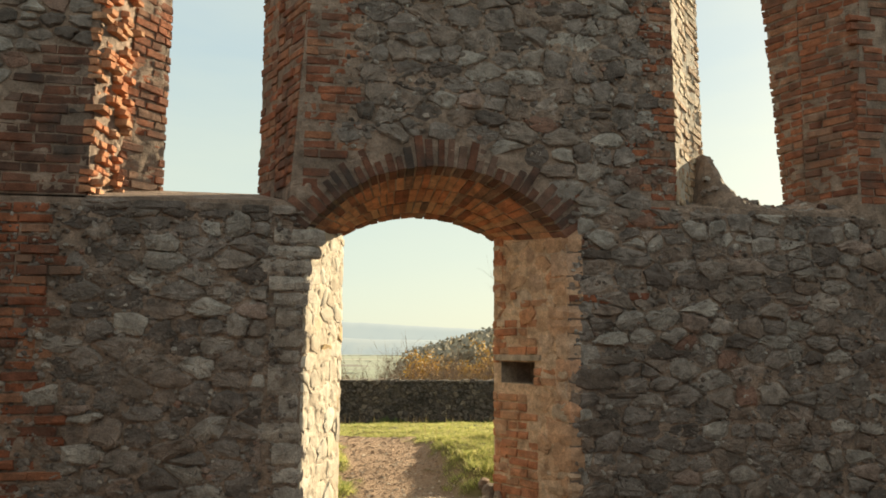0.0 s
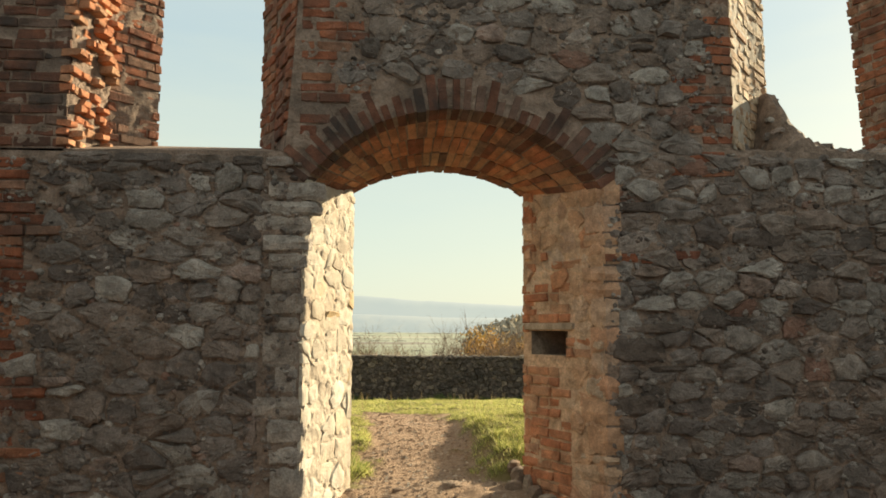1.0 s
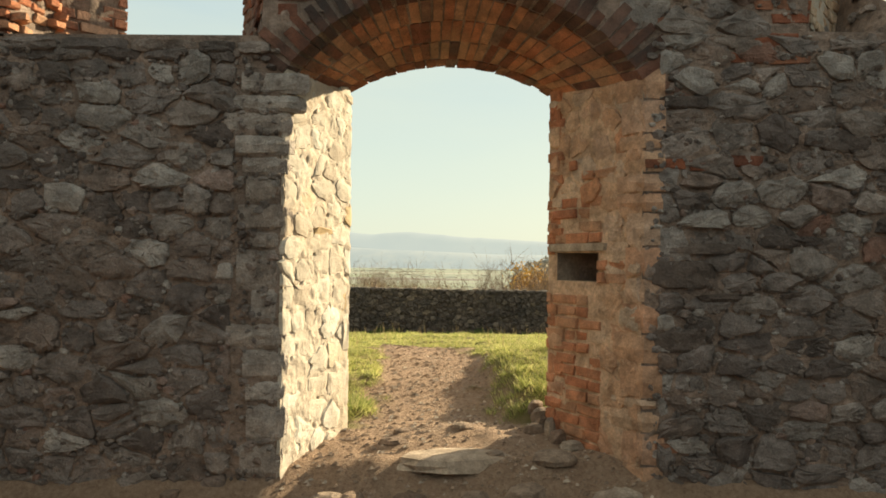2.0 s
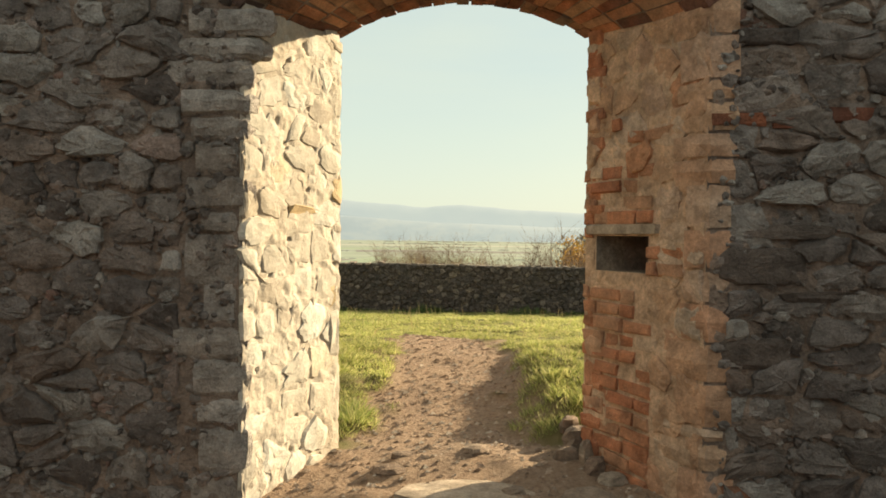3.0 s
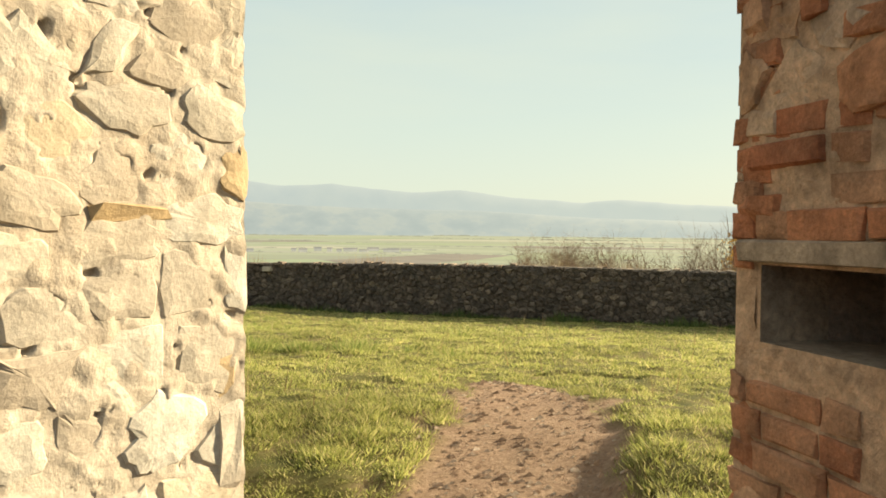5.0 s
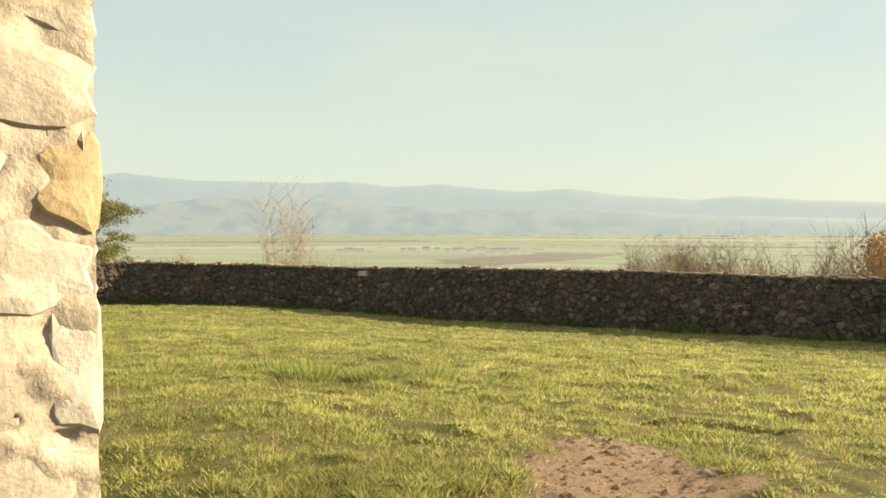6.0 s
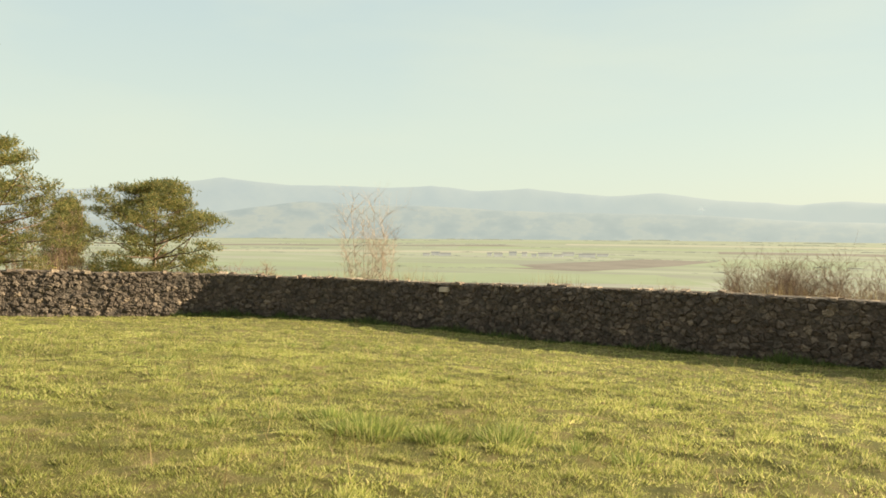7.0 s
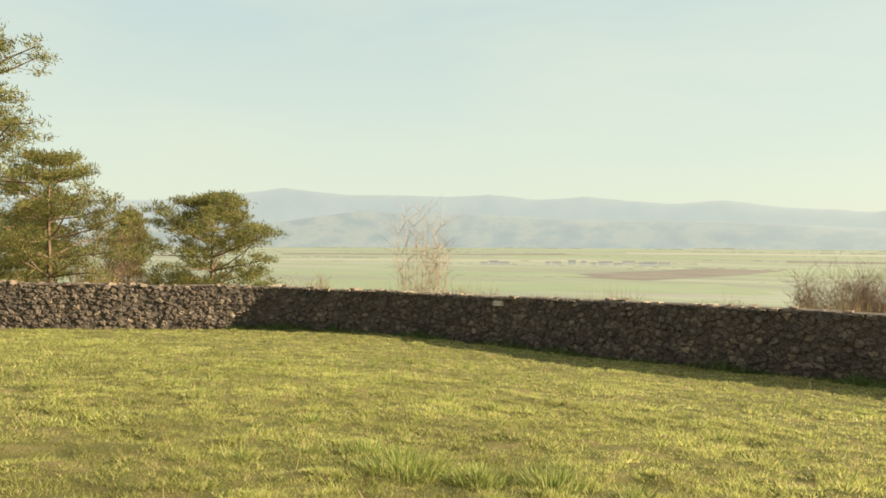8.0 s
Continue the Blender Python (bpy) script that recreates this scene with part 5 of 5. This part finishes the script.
m_ochre = pieces_material("ochre_stone", [(0.0, (0.46, 0.335, 0.19)), (1.0, (0.50, 0.37, 0.22))], (0.42, 0.31, 0.20), 0.5, 0.3, contrast=0.3)
v, fa = brick_piece(0.50, 1.49, 0.22, 0.058, 0.034, 0.02)
linked("ochre_stone", [rev(*p) for p in v], fa, m_ochre, wall_left, label="long ochre-yellow stone bedded in the reveal")
v, fa = [], []
for z in (-0.8, SPRING_F):
    v += [reveal_l(0.002, z, 0.004), reveal_l(0.998, z if z < 2 else SPRING_B, 0.004)]
linked("reveal_bed", v, [(0, 1, 3, 2)], m_mortar_pale, wall_left, label="pale lime mortar of the sunlit reveal")
hole = lambda u, v: H0 - 0.06 < u / width_r < H1 + 0.06 and HZ0 - 0.05 < v < HZ1 + 0.1
rev = lambda u, v, d: reveal_r(u / width_r, v, d)
cells = rubble_cells(0.0, width_r, -0.2, 2.5, 0.045, 0.1, 1.2, lambda u, v: not hole(u, v) and (u < 0.42 + 0.16 * noise.noise((1, v * 3, 0)) or v > 1.75))
# Buff stone with the same bounced light warmed into its tones.
m_warm = pieces_material("buff_stone", [(0.0, (0.48, 0.29, 0.19)), (0.4, (0.60, 0.40, 0.27)), (0.7, (0.53, 0.42, 0.33)), (1.0, (0.52, 0.24, 0.13))], (0.44, 0.25, 0.15), 0.5)
lay(wall_right, "reveal_stone", [stone(c, 0.006 + 0.010 * RNG.random(), 0.004 + 0.018 * RNG.random(), 0.25, 0.08, 0.16) for c in cells], m_warm, m_warm, near_door, rev)
bricks = brick_rows(0.36, width_r + 0.005, -0.2, 1.78, course=0.085, length=0.25, skip=lambda u, v: hole(u, v) or u < 0.42 + 0.16 * noise.noise((1, v * 3, 0)), keep=0.95, proud=0.016)
bricks += brick_rows(0.14, 0.4, 1.15, 1.45, keep=0.8, proud=0.02, length=0.16) + brick_rows(0.2, 0.7, 1.86, 2.05, keep=0.7, proud=0.02) + brick_rows(0.76, width_r + 0.005, 1.78, 2.5, keep=0.9)
lay(wall_right, "reveal_brick", bricks, m_lit_brick, m_lit_brick, near_door, rev)
v, fa = brick_piece(0.61, HZ1 + 0.035, 0.60, 0.06, 0.03)
linked("lintel", [rev(*p) for p in v], fa, m_slab, wall_right, label="small stone lintel over the hole")

v = -0.2
while v < 2.5:  # worn blocks down the outer edge
    h = 0.08 + 0.14 * RNG.random()
    if not HZ0 - 0.18 < v < HZ1 + 0.02:
        corner_block("corner_brick", wall_right, m_lit_brick if RNG.random() < 0.7 else m_warm, (BR, YB), -REV_R, 0.10 + 0.12 * RNG.random(), (1, 0), 0.2, v + 0.006, v + h - 0.006, 0.006 + 0.02 * RNG.random())
    v += h

# mortar that fills and laps the joints
skin("mortar", wall_left, m_mortar, front, -4.5, DL - 0.01, -0.3, 2.62, 0.021, lambda u, v: True, 0.005, 0.013)
skin("mortar", wall_right, m_mortar, front, DR + 0.015, 7.5, -0.3, 2.78, 0.021, lambda u, v: True, 0.005, 0.013)
skin("mortar", wall_arch, m_mortar, front, -0.30, 3.13, 2.6, 5.6, 0.021, lambda u, v: over_arch(u, v, 0.10) and u > -0.36 + 0.12 * min(1, (v - 2.6) / 1.4), 0.005, 0.013)
skin("mortar", wall_pier_left, m_mortar, front, -4.5, -1.97, 2.7, 5.6, 0.03, lambda u, v: True, 0.002, 0.013)
skin("mortar", wall_pier_right, m_mortar, front, 5.32, 7.5, 2.82, 5.6, 0.035, lambda u, v: True, -0.006, 0.012)
skin("reveal_mortar", wall_left, m_mortar_pale, lambda u, v, d: reveal_l(u / width_l, v, d), 0.01, width_l - 0.01, -0.3, 2.5, 0.011, lambda u, v: True, 0.024, 0.010, pits=0.05)
skin("reveal_mortar", wall_right, m_warm_mortar, lambda u, v, d: reveal_r(u / width_r, v, d), 0.004, width_r - 0.01, -0.3, 2.47, 0.015, lambda u, v: not (H0 - 0.02 < u / width_r < H1 + 0.02 and HZ0 - 0.02 < v < HZ1 + 0.02), 0.004, 0.009)

# rough corner stones of the doorway's inner right edge
v = -0.2
while v < 2.40:
    h = 0.07 + 0.15 * RNG.random()
    w = 0.09 + 0.06 * RNG.random()
    dep = 0.08 + 0.14 * RNG.random()
    pts = []
    for z in (v + 0.008, v + h * 0.5, v + h - 0.008):
        s = 0.010 if z < v + 0.01 or z > v + h - 0.01 else 0.022
        for a, e in ((w, -s), (0.02, -s), (-0.022, 0.028), (-0.48 * dep - 0.022, dep), (w, 0.06)):
            pts.append((DR + a + 0.016 * (RNG.random() - 0.5) - (s * 0.7 if a < 0.03 else 0), YF + e + 0.014 * (RNG.random() - 0.5), z + 0.010 * (RNG.random() - 0.5)))
    fa = [(0, 1, 2, 3, 4), (14, 13, 12, 11, 10)] + [(r * 5 + i, r * 5 + 5 + i, r * 5 + 5 + (i + 1) % 5, r * 5 + (i + 1) % 5) for r in range(2) for i in range(5)]
    linked("quoin", pts, fa, m_warm, wall_right)
    v += h

# small chips wedged in the joints
def chips(parent, count, place, u0, u1, v0, v1, inside):
    heap = Heap()
    while count:
        count -= 1
        u, v, s = u0 + (u1 - u0) * RNG.random(), v0 + (v1 - v0) * RNG.random(), 0.012 + 0.03 * RNG.random() ** 2
        if not inside(u, v):
            continue
        n, a0, st = 6, RNG.random() * 6, 0.7 + 0.8 * RNG.random()
        pts = [(u + s * st * q * math.cos(a0 + i * math.tau / n), v + s * q * math.sin(a0 + i * math.tau / n), -0.01) for i, q in enumerate(0.7 + 0.5 * RNG.random(n))]
        top = [(u + (x - u) * 0.75, v + (y - v) * 0.75, 0.012 + 0.02 * RNG.random()) for x, y, _ in pts]
        heap.add([place(*q) for q in pts + top + [(u, v, 0.02 + 0.018 * RNG.random())]], [(i, (i + 1) % n, n + (i + 1) % n, n + i) for i in range(n)] + [(n + i, n + (i + 1) % n, 2 * n) for i in range(n)])
    linked("chips", heap.v, heap.f, m_stone_set, parent, kind="stuff")


chips(wall_left, 2300, front, -3.2, DL - 0.02, -0.2, 2.6, lambda u, v: True)
chips(wall_right, 2600, front, DR + 0.05, 5.8, -0.2, 2.76, lambda u, v: True)
chips(wall_arch, 1800, front, 0.1, 3.1, 2.9, 5.2, lambda u, v: over_arch(u, v, 0.3))
